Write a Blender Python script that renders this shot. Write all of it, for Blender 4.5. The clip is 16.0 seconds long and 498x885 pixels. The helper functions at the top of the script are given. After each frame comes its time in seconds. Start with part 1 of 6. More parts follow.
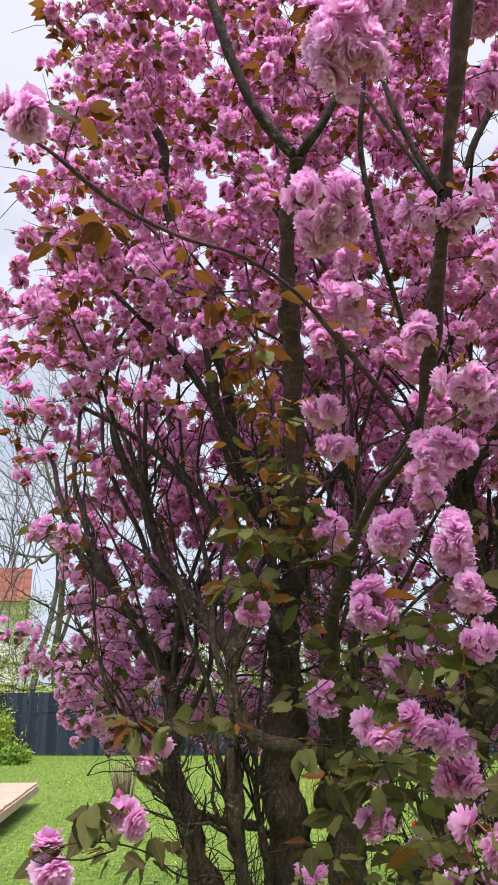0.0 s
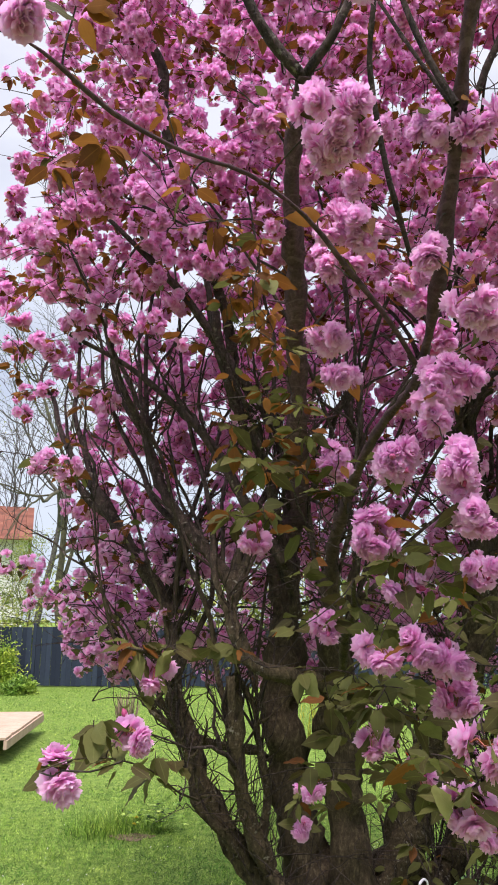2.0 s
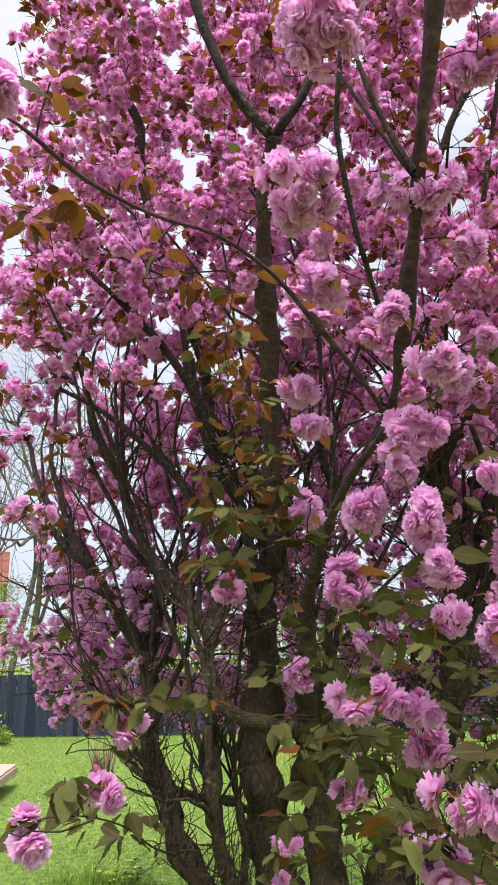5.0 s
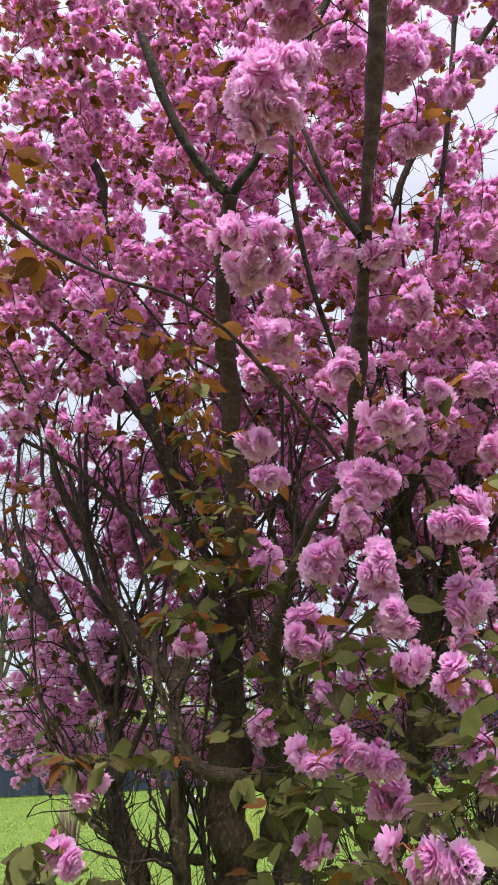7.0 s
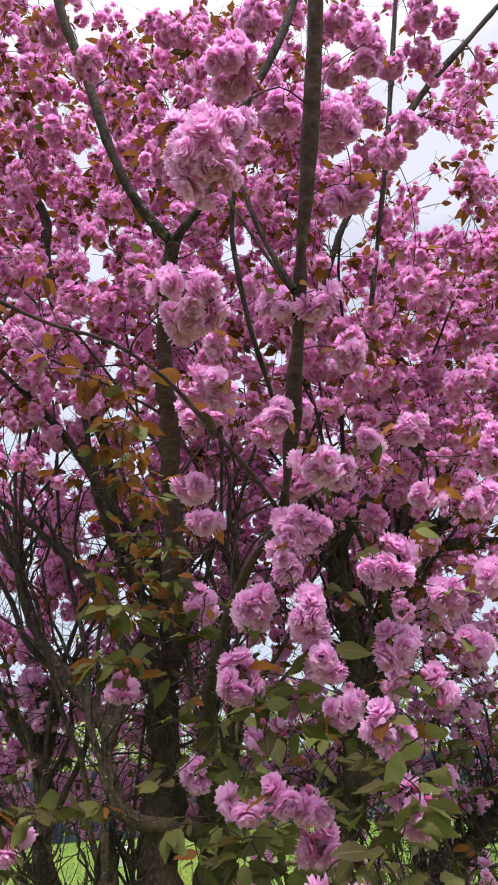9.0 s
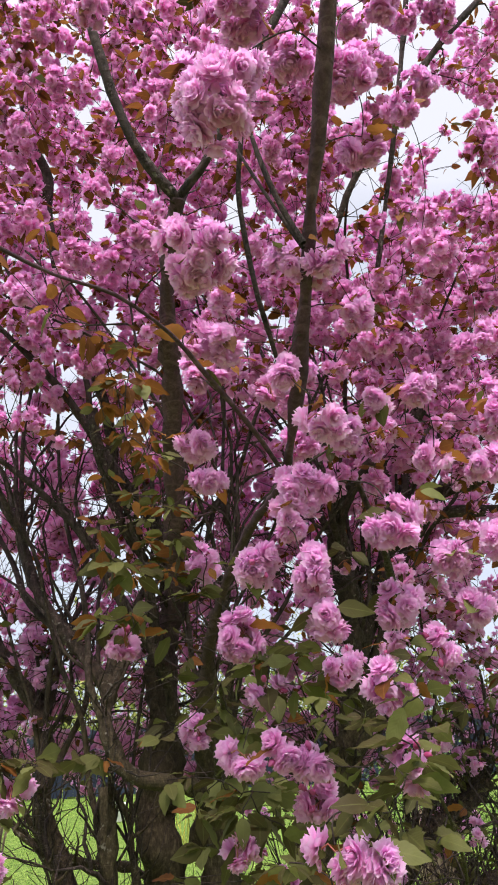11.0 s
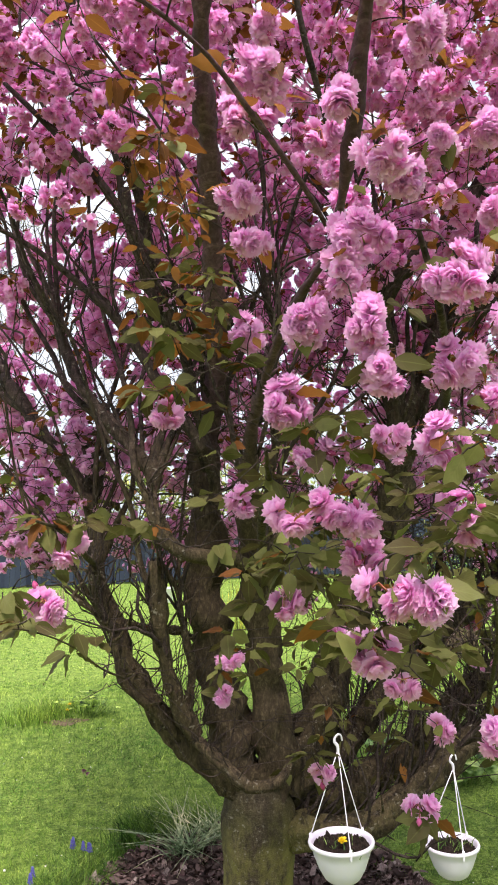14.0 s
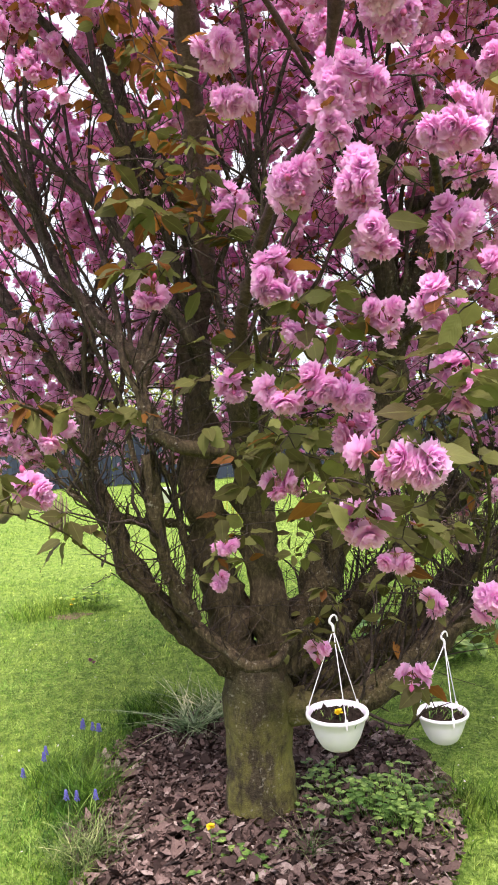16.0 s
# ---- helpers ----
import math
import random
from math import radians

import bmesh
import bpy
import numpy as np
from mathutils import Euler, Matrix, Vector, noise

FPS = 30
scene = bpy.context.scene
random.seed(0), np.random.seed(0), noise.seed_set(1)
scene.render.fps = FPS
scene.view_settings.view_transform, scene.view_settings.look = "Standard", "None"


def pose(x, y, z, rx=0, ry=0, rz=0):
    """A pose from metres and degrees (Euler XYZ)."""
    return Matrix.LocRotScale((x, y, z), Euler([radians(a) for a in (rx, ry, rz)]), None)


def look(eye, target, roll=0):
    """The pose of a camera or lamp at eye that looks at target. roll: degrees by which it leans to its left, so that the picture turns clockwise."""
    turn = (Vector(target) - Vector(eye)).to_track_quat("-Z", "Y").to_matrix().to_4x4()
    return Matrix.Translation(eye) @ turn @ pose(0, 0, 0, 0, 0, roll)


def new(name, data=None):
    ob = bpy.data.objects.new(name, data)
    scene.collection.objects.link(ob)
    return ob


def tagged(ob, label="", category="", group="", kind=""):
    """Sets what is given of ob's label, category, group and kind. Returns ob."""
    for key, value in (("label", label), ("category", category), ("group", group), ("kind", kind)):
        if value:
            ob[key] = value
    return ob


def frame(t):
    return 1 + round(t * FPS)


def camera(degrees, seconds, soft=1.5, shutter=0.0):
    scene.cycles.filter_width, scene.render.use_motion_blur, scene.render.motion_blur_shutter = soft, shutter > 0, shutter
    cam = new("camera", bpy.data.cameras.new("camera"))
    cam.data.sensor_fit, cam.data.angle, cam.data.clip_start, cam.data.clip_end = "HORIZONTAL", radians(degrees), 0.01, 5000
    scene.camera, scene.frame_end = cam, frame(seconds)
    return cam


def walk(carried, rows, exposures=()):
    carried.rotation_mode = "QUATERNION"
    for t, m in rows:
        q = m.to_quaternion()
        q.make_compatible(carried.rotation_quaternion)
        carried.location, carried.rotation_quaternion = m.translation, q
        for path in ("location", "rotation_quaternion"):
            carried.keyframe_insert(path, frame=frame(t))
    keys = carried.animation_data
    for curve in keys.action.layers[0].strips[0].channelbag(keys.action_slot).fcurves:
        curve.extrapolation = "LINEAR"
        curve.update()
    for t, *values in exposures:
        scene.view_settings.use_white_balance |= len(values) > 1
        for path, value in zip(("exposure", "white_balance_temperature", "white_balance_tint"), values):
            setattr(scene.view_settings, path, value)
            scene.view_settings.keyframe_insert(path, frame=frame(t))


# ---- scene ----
cam = camera(37.41, 16.0, soft=1.8)
METRES, EYE, TILT, LEAN, TURN = 0.2819, 1.55, 18.31, -0.03, 0.0
ROWS = [
    (0.0, 0.0000, 0.0000, 0.0000, 0.03, 0.05, 0.11),
    (0.5, -0.0134, 0.0234, -0.0294, 0.19, -1.53, 0.31),
    (1.0, -0.0132, 0.0408, -0.0577, 0.23, -2.94, 0.35),
    (1.5, -0.0147, 0.0372, -0.0608, 0.17, -3.96, 0.16),
    (2.0, -0.0200, 0.0401, -0.0731, 0.04, -4.52, -0.18),
    (2.5, -0.0274, 0.0423, -0.0766, -0.14, -4.77, -0.41),
    (3.0, -0.0247, 0.0288, -0.0722, -0.40, -4.62, -0.63),
    (3.5, -0.0169, 0.0181, -0.0586, -0.64, -4.16, -0.58),
    (4.0, -0.0133, 0.0069, -0.0427, -0.86, -3.34, -0.37),
    (6.5, 0.0698, -0.0777, 0.0216, -3.22, 1.38, 1.19),
    (7.0, 0.0723, -0.0897, 0.0327, -4.13, 2.05, 1.09),
    (7.5, 0.0807, -0.1084, 0.0419, -5.37, 2.82, 0.85),
    (8.0, 0.0904, -0.1304, 0.0547, -6.51, 3.56, 0.65),
    (8.5, 0.0973, -0.1319, 0.0561, -7.59, 4.31, 0.64),
    (9.0, 0.1031, -0.1524, 0.0697, -8.65, 4.97, 0.53),
    (11.5, 0.0819, -0.0642, -0.0189, -8.40, 0.29, -0.74),
    (12.0, 0.0801, -0.0200, -0.0769, -7.41, -2.55, -0.86),
    (12.5, 0.0641, 0.0082, -0.1254, -6.83, -5.20, -0.74),
    (13.0, 0.0684, 0.0432, -0.1698, -6.33, -7.73, -0.50),
    (13.5, 0.0695, 0.0748, -0.2121, -5.99, -10.14, -0.27),
    (14.0, 0.0634, 0.1059, -0.2525, -5.87, -12.25, 0.05),
    (14.5, 0.0669, 0.1223, -0.2852, -5.94, -14.52, 0.48),
    (15.0, 0.0728, 0.1474, -0.3370, -6.15, -16.50, 0.80),
    (15.5, 0.0799, 0.1544, -0.3633, -6.48, -18.32, 1.10),
    (16.0, 0.0926, 0.1750, -0.3969, -6.77, -19.94, 1.38),
]
EXPOSURES = [(0.0, 0.46, 6400, 20), (4.0, 0.57, 6450, 19), (9.0, 0.43, 6360, 21), (12.5, 0.69, 6600, 18), (16.0, 1.09, 6760, 21)]
walk(cam, [(t, pose(0, 0, EYE, TILT, LEAN, TURN) @ pose(METRES * x, METRES * y, METRES * z, 90 + pitch, roll, yaw)) for t, x, y, z, yaw, pitch, roll in ROWS], exposures=EXPOSURES)

# ---- sky and sun ----
SUN_EL, SUN_AZ = 63.0, 187.0        # degrees; azimuth clockwise from +y
world = bpy.data.worlds.new("overcast_sky")
scene.world = world
world.use_nodes = True
wn, wl = world.node_tree.nodes, world.node_tree.links
wn.clear()
w_out = wn.new("ShaderNodeOutputWorld")
w_bg = wn.new("ShaderNodeBackground")
w_sky = wn.new("ShaderNodeTexSky")
w_sky.sky_type, w_sky.sun_disc = "NISHITA", False
w_sky.sun_elevation, w_sky.sun_rotation = radians(SUN_EL), radians(SUN_AZ)
w_tc = wn.new("ShaderNodeTexCoord")
w_map = wn.new("ShaderNodeMapping")
w_map.inputs["Scale"].default_value = (1.0, 1.0, 2.6)
w_noise = wn.new("ShaderNodeTexNoise")
w_noise.inputs["Scale"].default_value, w_noise.inputs["Detail"].default_value = 2.2, 6.0
w_ramp = wn.new("ShaderNodeValToRGB")
w_ramp.color_ramp.elements[0].position, w_ramp.color_ramp.elements[0].color = 0.30, (0.55, 0.55, 0.55, 1)
w_ramp.color_ramp.elements[1].position, w_ramp.color_ramp.elements[1].color = 0.52, (0.97, 0.97, 0.97, 1)
w_mix = wn.new("ShaderNodeMix")
w_mix.data_type = "RGBA"
w_sep = wn.new("ShaderNodeSeparateXYZ")
w_rise = wn.new("ShaderNodeValToRGB")                    # an overcast sky is brighter overhead
for _e, (_p, _c) in zip((w_rise.color_ramp.elements[0], w_rise.color_ramp.elements[1], w_rise.color_ramp.elements.new(0.35)),
                        ((0.0, (0.245, 0.29, 0.325, 1)), (1.0, (1.0, 1.0, 1.0, 1)), (0.74, (0.31, 0.328, 0.345, 1)))):
    _e.position, _e.color = _p, _c
w_cloud = wn.new("ShaderNodeMix")
w_cloud.data_type, w_cloud.blend_type = "RGBA", "MULTIPLY"
w_cloud.inputs[0].default_value = 1.0
w_cloud.inputs[6].default_value = (23.0, 23.0, 23.2, 1)
wl.new(w_tc.outputs["Generated"], w_sep.inputs[0])
wl.new(w_sep.outputs["Z"], w_rise.inputs["Fac"])
wl.new(w_rise.outputs["Color"], w_cloud.inputs[7])
wl.new(w_cloud.outputs[2], w_mix.inputs[7])
wl.new(w_tc.outputs["Generated"], w_map.inputs["Vector"])
wl.new(w_map.outputs["Vector"], w_noise.inputs["Vector"])
wl.new(w_noise.outputs["Fac"], w_ramp.inputs["Fac"])
wl.new(w_ramp.outputs["Color"], w_mix.inputs[0])
wl.new(w_sky.outputs["Color"], w_mix.inputs[6])
wl.new(w_mix.outputs[2], w_bg.inputs["Color"])
wl.new(w_bg.outputs["Background"], w_out.inputs["Surface"])
w_bg.inputs["Strength"].default_value = 0.09

sun = new("sun", bpy.data.lights.new("sun", "SUN"))
sun.data.energy, sun.data.angle, sun.data.color = 3.4, radians(22), (1.0, 0.96, 0.9)
_el, _az = radians(SUN_EL), radians(SUN_AZ)
sun.matrix_world = look((0, 0, 0), (-math.sin(_az) * math.cos(_el), -math.cos(_az) * math.cos(_el), -math.sin(_el)))


# ---- materials ----
class Mat:
    """A node material with a Principled shader and short calls to add its nodes."""

    def __init__(self, name, rough=0.8, spec=0.3):
        self.m = bpy.data.materials.new(name)
        self.m.use_nodes = True
        self.t = self.m.node_tree
        self.b = self.t.nodes["Principled BSDF"]
        self.b.inputs["Roughness"].default_value = rough
        self.b.inputs["Specular IOR Level"].default_value = spec

    def node(self, kind, **ins):
        n = self.t.nodes.new(kind)
        for k, v in ins.items():
            n.inputs[k].default_value = v
        return n

    def link(self, a, b):
        self.t.links.new(a, b)

    def world_coords(self, scale=(1, 1, 1)):
        g = self.node("ShaderNodeNewGeometry")
        mp = self.node("ShaderNodeMapping", Scale=scale)
        self.link(g.outputs["Position"], mp.inputs["Vector"])
        return mp.outputs["Vector"]

    def noise(self, vec, scale, detail=4.0, rough=0.6):
        n = self.node("ShaderNodeTexNoise", Scale=scale, Detail=detail, Roughness=rough)
        self.link(vec, n.inputs["Vector"])
        return n.outputs["Fac"]

    def ramp(self, fac, *stops):
        r = self.node("ShaderNodeValToRGB")
        els = r.color_ramp.elements
        while len(els) < len(stops):
            els.new(0.5)
        for e, (p, c) in zip(els, stops):
            e.position, e.color = p, (*c, 1) if len(c) == 3 else c
        self.link(fac, r.inputs["Fac"])
        return r.outputs["Color"]

    def mix(self, fac, a, b, mode="MIX"):
        x = self.node("ShaderNodeMix")
        x.data_type, x.blend_type = "RGBA", mode
        for sock, v in ((x.inputs[0], fac), (x.inputs[6], a), (x.inputs[7], b)):
            if isinstance(v, bpy.types.NodeSocket):
                self.link(v, sock)
            else:
                sock.default_value = (*v, 1) if isinstance(v, tuple) else v
        return x.outputs[2]

    def color(self, c):
        self.link(c, self.b.inputs["Base Color"])
        return self

    def bump(self, fac, strength=0.4, dist=0.01):
        n = self.node("ShaderNodeBump", Strength=strength, Distance=dist)
        self.link(fac, n.inputs["Height"])
        self.link(n.outputs["Normal"], self.b.inputs["Normal"])
        return self

    def thin(self, col, amount):
        """Light shining through a thin petal or leaf."""
        tr = self.node("ShaderNodeBsdfTranslucent")
        mx = self.node("ShaderNodeMixShader", Fac=amount)
        out = self.t.nodes["Material Output"]
        self.link(col, tr.inputs["Color"])
        self.link(self.b.outputs["BSDF"], mx.inputs[1])
        self.link(tr.outputs["BSDF"], mx.inputs[2])
        self.link(mx.outputs["Shader"], out.inputs["Surface"])
        return self


def random_tone(m):
    """A number for each object and each loose piece of a mesh."""
    oi, ge = m.node("ShaderNodeObjectInfo"), m.node("ShaderNodeNewGeometry")
    ad = m.node("ShaderNodeMath")
    ad.operation = "ADD"
    m.link(oi.outputs["Random"], ad.inputs[0])
    m.link(ge.outputs["Random Per Island"], ad.inputs[1])
    fr = m.node("ShaderNodeMath")
    fr.operation = "FRACT"
    m.link(ad.outputs[0], fr.inputs[0])
    return fr.outputs[0]


def petal_material(name, old):
    m = Mat(name, 0.55, 0.25)
    uv = m.node("ShaderNodeUVMap")
    sp = m.node("ShaderNodeSeparateXYZ")
    m.link(uv.outputs["UV"], sp.inputs[0])
    along = m.ramp(sp.outputs["Y"], (0.0, (0.64, 0.12, 0.39)), (0.35, (0.88, 0.41, 0.71)), (0.7, (0.93, 0.60, 0.88)), (1.0, (0.94, 0.72, 0.94)))
    blot = m.ramp(m.noise(m.world_coords(), 14, 2), (0.32, (0.83, 0.33, 0.63)), (0.62, (0.94, 0.63, 0.90)))
    c = m.mix(0.38, along, blot)
    tone = m.ramp(random_tone(m), (0.0, (0.88, 0.72, 0.85)), (0.45, (1.0, 0.97, 1.0)), (1.0, (1.03, 1.06, 1.04)))
    c = m.mix(1.0, c, tone, "MULTIPLY")
    if old:        # petals pale by a random share, up to old
        c = m.mix(m.ramp(random_tone(m), (0.0, (0.2, 0.2, 0.2)), (1.0, (old, old, old))), c, (0.95, 0.78, 0.93))
    veins = m.node("ShaderNodeTexWave", Scale=9.0, Distortion=2.0, Detail=1.0)
    m.link(uv.outputs["UV"], veins.inputs["Vector"])
    m.color(c).bump(veins.outputs["Fac"], 0.25, 0.0008)
    deep = m.mix(1.0, c, (1.0, 0.78, 0.94), "MULTIPLY")
    return m.thin(deep, 0.6).m


def bud_material():
    m = Mat("bud", 0.5)
    c = m.ramp(random_tone(m), (0, (0.28, 0.03, 0.10)), (1, (0.46, 0.09, 0.24)))
    return m.color(c).m


def stalk_material():
    m = Mat("flower_stalk", 0.5)
    c = m.ramp(random_tone(m), (0, (0.22, 0.10, 0.05)), (0.6, (0.34, 0.09, 0.07)), (1, (0.26, 0.24, 0.07)))
    return m.color(c).m


def leaf_material(name, dark, mid, light, thin):
    m = Mat(name, 0.55, 0.16)
    uv = m.node("ShaderNodeUVMap")
    mp = m.node("ShaderNodeMapping", Scale=(1.0, 1.0, 1.0))
    m.link(uv.outputs["UV"], mp.inputs["Vector"])
    sp = m.node("ShaderNodeSeparateXYZ")
    m.link(uv.outputs["UV"], sp.inputs[0])
    # side veins run obliquely from the midrib
    ab = m.node("ShaderNodeMath")
    ab.operation = "ABSOLUTE"
    sb = m.node("ShaderNodeMath")
    sb.operation = "SUBTRACT"
    sb.inputs[1].default_value = 0.5
    m.link(sp.outputs["X"], sb.inputs[0])
    m.link(sb.outputs[0], ab.inputs[0])
    ma = m.node("ShaderNodeMath")
    ma.operation = "MULTIPLY_ADD"
    ma.inputs[1].default_value = -0.7
    m.link(ab.outputs[0], ma.inputs[0])
    m.link(sp.outputs["Y"], ma.inputs[2])
    mu = m.node("ShaderNodeMath")
    mu.operation = "MULTIPLY"
    mu.inputs[1].default_value = 58.0
    m.link(ma.outputs[0], mu.inputs[0])
    si = m.node("ShaderNodeMath")
    si.operation = "SINE"
    m.link(mu.outputs[0], si.inputs[0])
    tone = m.ramp(random_tone(m), (0, dark), (0.5, mid), (1, light))
    blot = m.noise(m.world_coords(), 45, 3)
    c = m.mix(m.ramp(blot, (0.4, (0, 0, 0)), (0.75, (0.5, 0.5, 0.5))), tone, mid)
    rib = m.ramp(ab.outputs[0], (0.0, (0.5, 0.5, 0.5)), (0.05, (0, 0, 0)))
    c = m.mix(rib, c, light)
    m.color(c).bump(si.outputs[0], 0.13, 0.0006)
    return m.thin(c, thin).m


def bark_material(name, dark, mid, light, bands=0.5, moss=False, relief=0.9, foot=None, cracks=0.75, rings=False):
    m = Mat(name, 0.85, 0.25)
    v = m.world_coords()
    big = m.noise(v, 9, 5)
    fine = m.noise(m.world_coords((1, 1, 0.45)), 85, 6, 0.75)
    lent = m.noise(m.world_coords((0.22, 0.22, 4.0)), 44, 2, 0.5)
    if rings:        # fine level rings of an old cherry trunk
        wv = m.node("ShaderNodeTexWave", Scale=30.0, Distortion=14.0, Detail=6.0)
        wv.inputs["Detail Scale"].default_value = 2.5
        wv.bands_direction = "Z"
        m.link(v, wv.inputs["Vector"])
        lent = m.mix(0.62, wv.outputs["Fac"], lent)
    c = m.ramp(fine, (0.3, dark), (0.55, mid), (0.78, light))
    c = m.mix(m.ramp(lent, (0.56, (0, 0, 0)), (0.66, (bands, bands, bands))), c, light)
    c = m.mix(m.ramp(big, (0.35, (0.6, 0.6, 0.6)), (0.65, (0, 0, 0))), c, dark)
    if foot:        # older, darker bark towards the foot of the limb
        sp = m.node("ShaderNodeSeparateXYZ")
        m.link(v, sp.inputs[0])
        old = m.ramp(fine, (0.3, foot[0]), (0.55, foot[1]), (0.78, foot[2]))
        mr = m.node("ShaderNodeMapRange")
        mr.inputs["From Min"].default_value, mr.inputs["From Max"].default_value = 1.5, 2.02
        m.link(sp.outputs["Z"], mr.inputs["Value"])
        c = m.mix(mr.outputs["Result"], old, c)
    if moss:
        patch = m.noise(m.world_coords((1, 1, 0.7)), 6.5, 6, 0.75)
        sp = m.node("ShaderNodeSeparateXYZ")
        m.link(v, sp.inputs[0])
        low = m.ramp(sp.outputs["Z"], (0.30, (0.85, 0.85, 0.85)), (0.56, (0.05, 0.05, 0.05)))
        c = m.mix(m.mix(1.0, m.ramp(patch, (0.40, (0, 0, 0)), (0.58, (1, 1, 1))), low, "MULTIPLY"), c, (0.19, 0.18, 0.045))
    crack = m.ramp(m.noise(m.world_coords((1, 1, 0.2)), 34, 4, 0.7), (0.36, (1, 1, 1)), (0.47, (0, 0, 0)))
    c = m.mix(m.mix(1.0, crack, (cracks, cracks, cracks), "MULTIPLY"), c, tuple(0.5 * q for q in dark))
    if moss:        # pale lichen specks
        spot = m.ramp(m.noise(m.world_coords(), 70, 2), (0.61, (0, 0, 0)), (0.69, (0.75, 0.75, 0.75)))
        c = m.mix(m.mix(1.0, spot, m.ramp(big, (0.42, (0, 0, 0)), (0.6, (1, 1, 1))), "MULTIPLY"), c, (0.26, 0.235, 0.195))
    h = m.mix(m.mix(1.0, crack, (cracks, cracks, cracks), "MULTIPLY"), m.mix(0.4 if rings else 0.3, fine, lent), (0.0, 0.0, 0.0))
    return m.color(c).bump(h, relief, 0.012).m


def plain(name, dark, light, scale=20, rough=0.7, bump=0.2, dist=0.003, spec=0.3, tone=False):
    m = Mat(name, rough, spec)
    f = random_tone(m) if tone else m.noise(m.world_coords(), scale, 5)
    g = m.noise(m.world_coords(), scale * 5, 3)
    c = m.ramp(f, (0.25 if not tone else 0, dark), (0.75 if not tone else 1, light))
    c = m.mix(m.ramp(g, (0.35, (0, 0, 0)), (0.7, (0.35, 0.35, 0.35))), c, dark)
    return m.color(c).bump(g, bump, dist).m


def blade_material(name, dark, mid, light, thin=0.3):
    m = Mat(name, 0.5, 0.3)
    t = m.ramp(random_tone(m), (0, dark), (0.5, mid), (1, light))
    area = m.ramp(m.noise(m.world_coords(), 1.6, 4), (0.35, (0.55, 0.74, 0.6)), (0.66, (1.3, 1.15, 1.0)))
    dry = m.ramp(m.noise(m.world_coords(), 5.5, 3), (0.55, (0, 0, 0)), (0.75, (0.35, 0.35, 0.35)))
    clump = m.ramp(m.noise(m.world_coords(), 13, 3), (0.36, (0.42, 0.52, 0.42)), (0.62, (1.2, 1.15, 1.1)))
    clump = m.mix(1.0, clump, m.ramp(m.noise(m.world_coords(), 42, 2), (0.38, (0.55, 0.62, 0.55)), (0.6, (1.2, 1.15, 1.15))), "MULTIPLY")
    c = m.mix(1.0, m.mix(dry, m.mix(1.0, t, area, "MULTIPLY"), (0.36, 0.36, 0.10)), clump, "MULTIPLY")
    m.color(c)
    return m.thin(c, thin).m


def lawn_material():
    m = Mat("lawn", 0.9, 0.15)
    v = m.world_coords()
    a = m.noise(v, 1.3, 6, 0.65)
    b = m.noise(v, 55, 4, 0.7)
    far = m.noise(m.world_coords((1, 0.5, 1)), 9, 5, 0.7)
    c = m.ramp(b, (0.34, (0.028, 0.052, 0.012)), (0.52, (0.19, 0.30, 0.052)), (0.72, (0.47, 0.59, 0.19)))
    c = m.mix(m.ramp(a, (0.35, (0.55, 0.55, 0.55)), (0.65, (0, 0, 0))), c, (0.20, 0.31, 0.055))
    c = m.mix(1.0, c, m.ramp(m.noise(v, 13, 3), (0.36, (0.55, 0.62, 0.55)), (0.62, (1.15, 1.1, 1.1))), "MULTIPLY")
    c = m.mix(m.ramp(far, (0.58, (0, 0, 0)), (0.75, (0.4, 0.4, 0.4))), c, (0.27, 0.33, 0.08))
    return m.color(c).bump(b, 0.9, 0.03).m


def soil_material():
    m = Mat("mulch_soil", 0.95, 0.1)
    v = m.world_coords()
    c = m.ramp(m.noise(v, 60, 5, 0.7), (0.3, (0.03, 0.017, 0.012)), (0.7, (0.12, 0.07, 0.055)))
    return m.color(c).bump(m.noise(v, 90, 4), 1.0, 0.02).m


def chip_material():
    m = Mat("bark_chip", 0.8, 0.25)
    t = m.ramp(random_tone(m), (0, (0.030, 0.018, 0.016)), (0.45, (0.105, 0.066, 0.058)), (0.85, (0.25, 0.17, 0.155)), (1, (0.46, 0.37, 0.34)))
    g = m.noise(m.world_coords((1, 1, 1)), 120, 3)
    c = m.mix(m.ramp(g, (0.35, (0.45, 0.45, 0.45)), (0.65, (0, 0, 0))), t, (0.05, 0.03, 0.026))
    return m.color(c).bump(g, 0.6, 0.004).m


# the paler petals go on flowers lower in the crown
PETAL, PALE_PETAL = petal_material("cherry_petal", 0.0), petal_material("pale_petal", 0.55)
BUD, STALK = bud_material(), stalk_material()
BRONZE = leaf_material("bronze_leaf", (0.10, 0.040, 0.014), (0.21, 0.080, 0.021), (0.34, 0.148, 0.034), 0.42)
GREEN = leaf_material("green_leaf", (0.062, 0.046, 0.018), (0.104, 0.100, 0.032), (0.185, 0.195, 0.060), 0.40)
OLD_BARK = ((0.012, 0.0085, 0.0050), (0.074, 0.052, 0.030), (0.21, 0.165, 0.105))
BARK = bark_material("cherry_bark", (0.013, 0.0072, 0.0075), (0.074, 0.043, 0.047), (0.21, 0.140, 0.145), 0.2, True, 1.0, foot=OLD_BARK)
YOUNG_BARK = bark_material("smooth_young_bark", (0.046, 0.022, 0.032), (0.138, 0.068, 0.096), (0.30, 0.178, 0.228), 0.35, False, 0.7, cracks=0.25, foot=OLD_BARK)
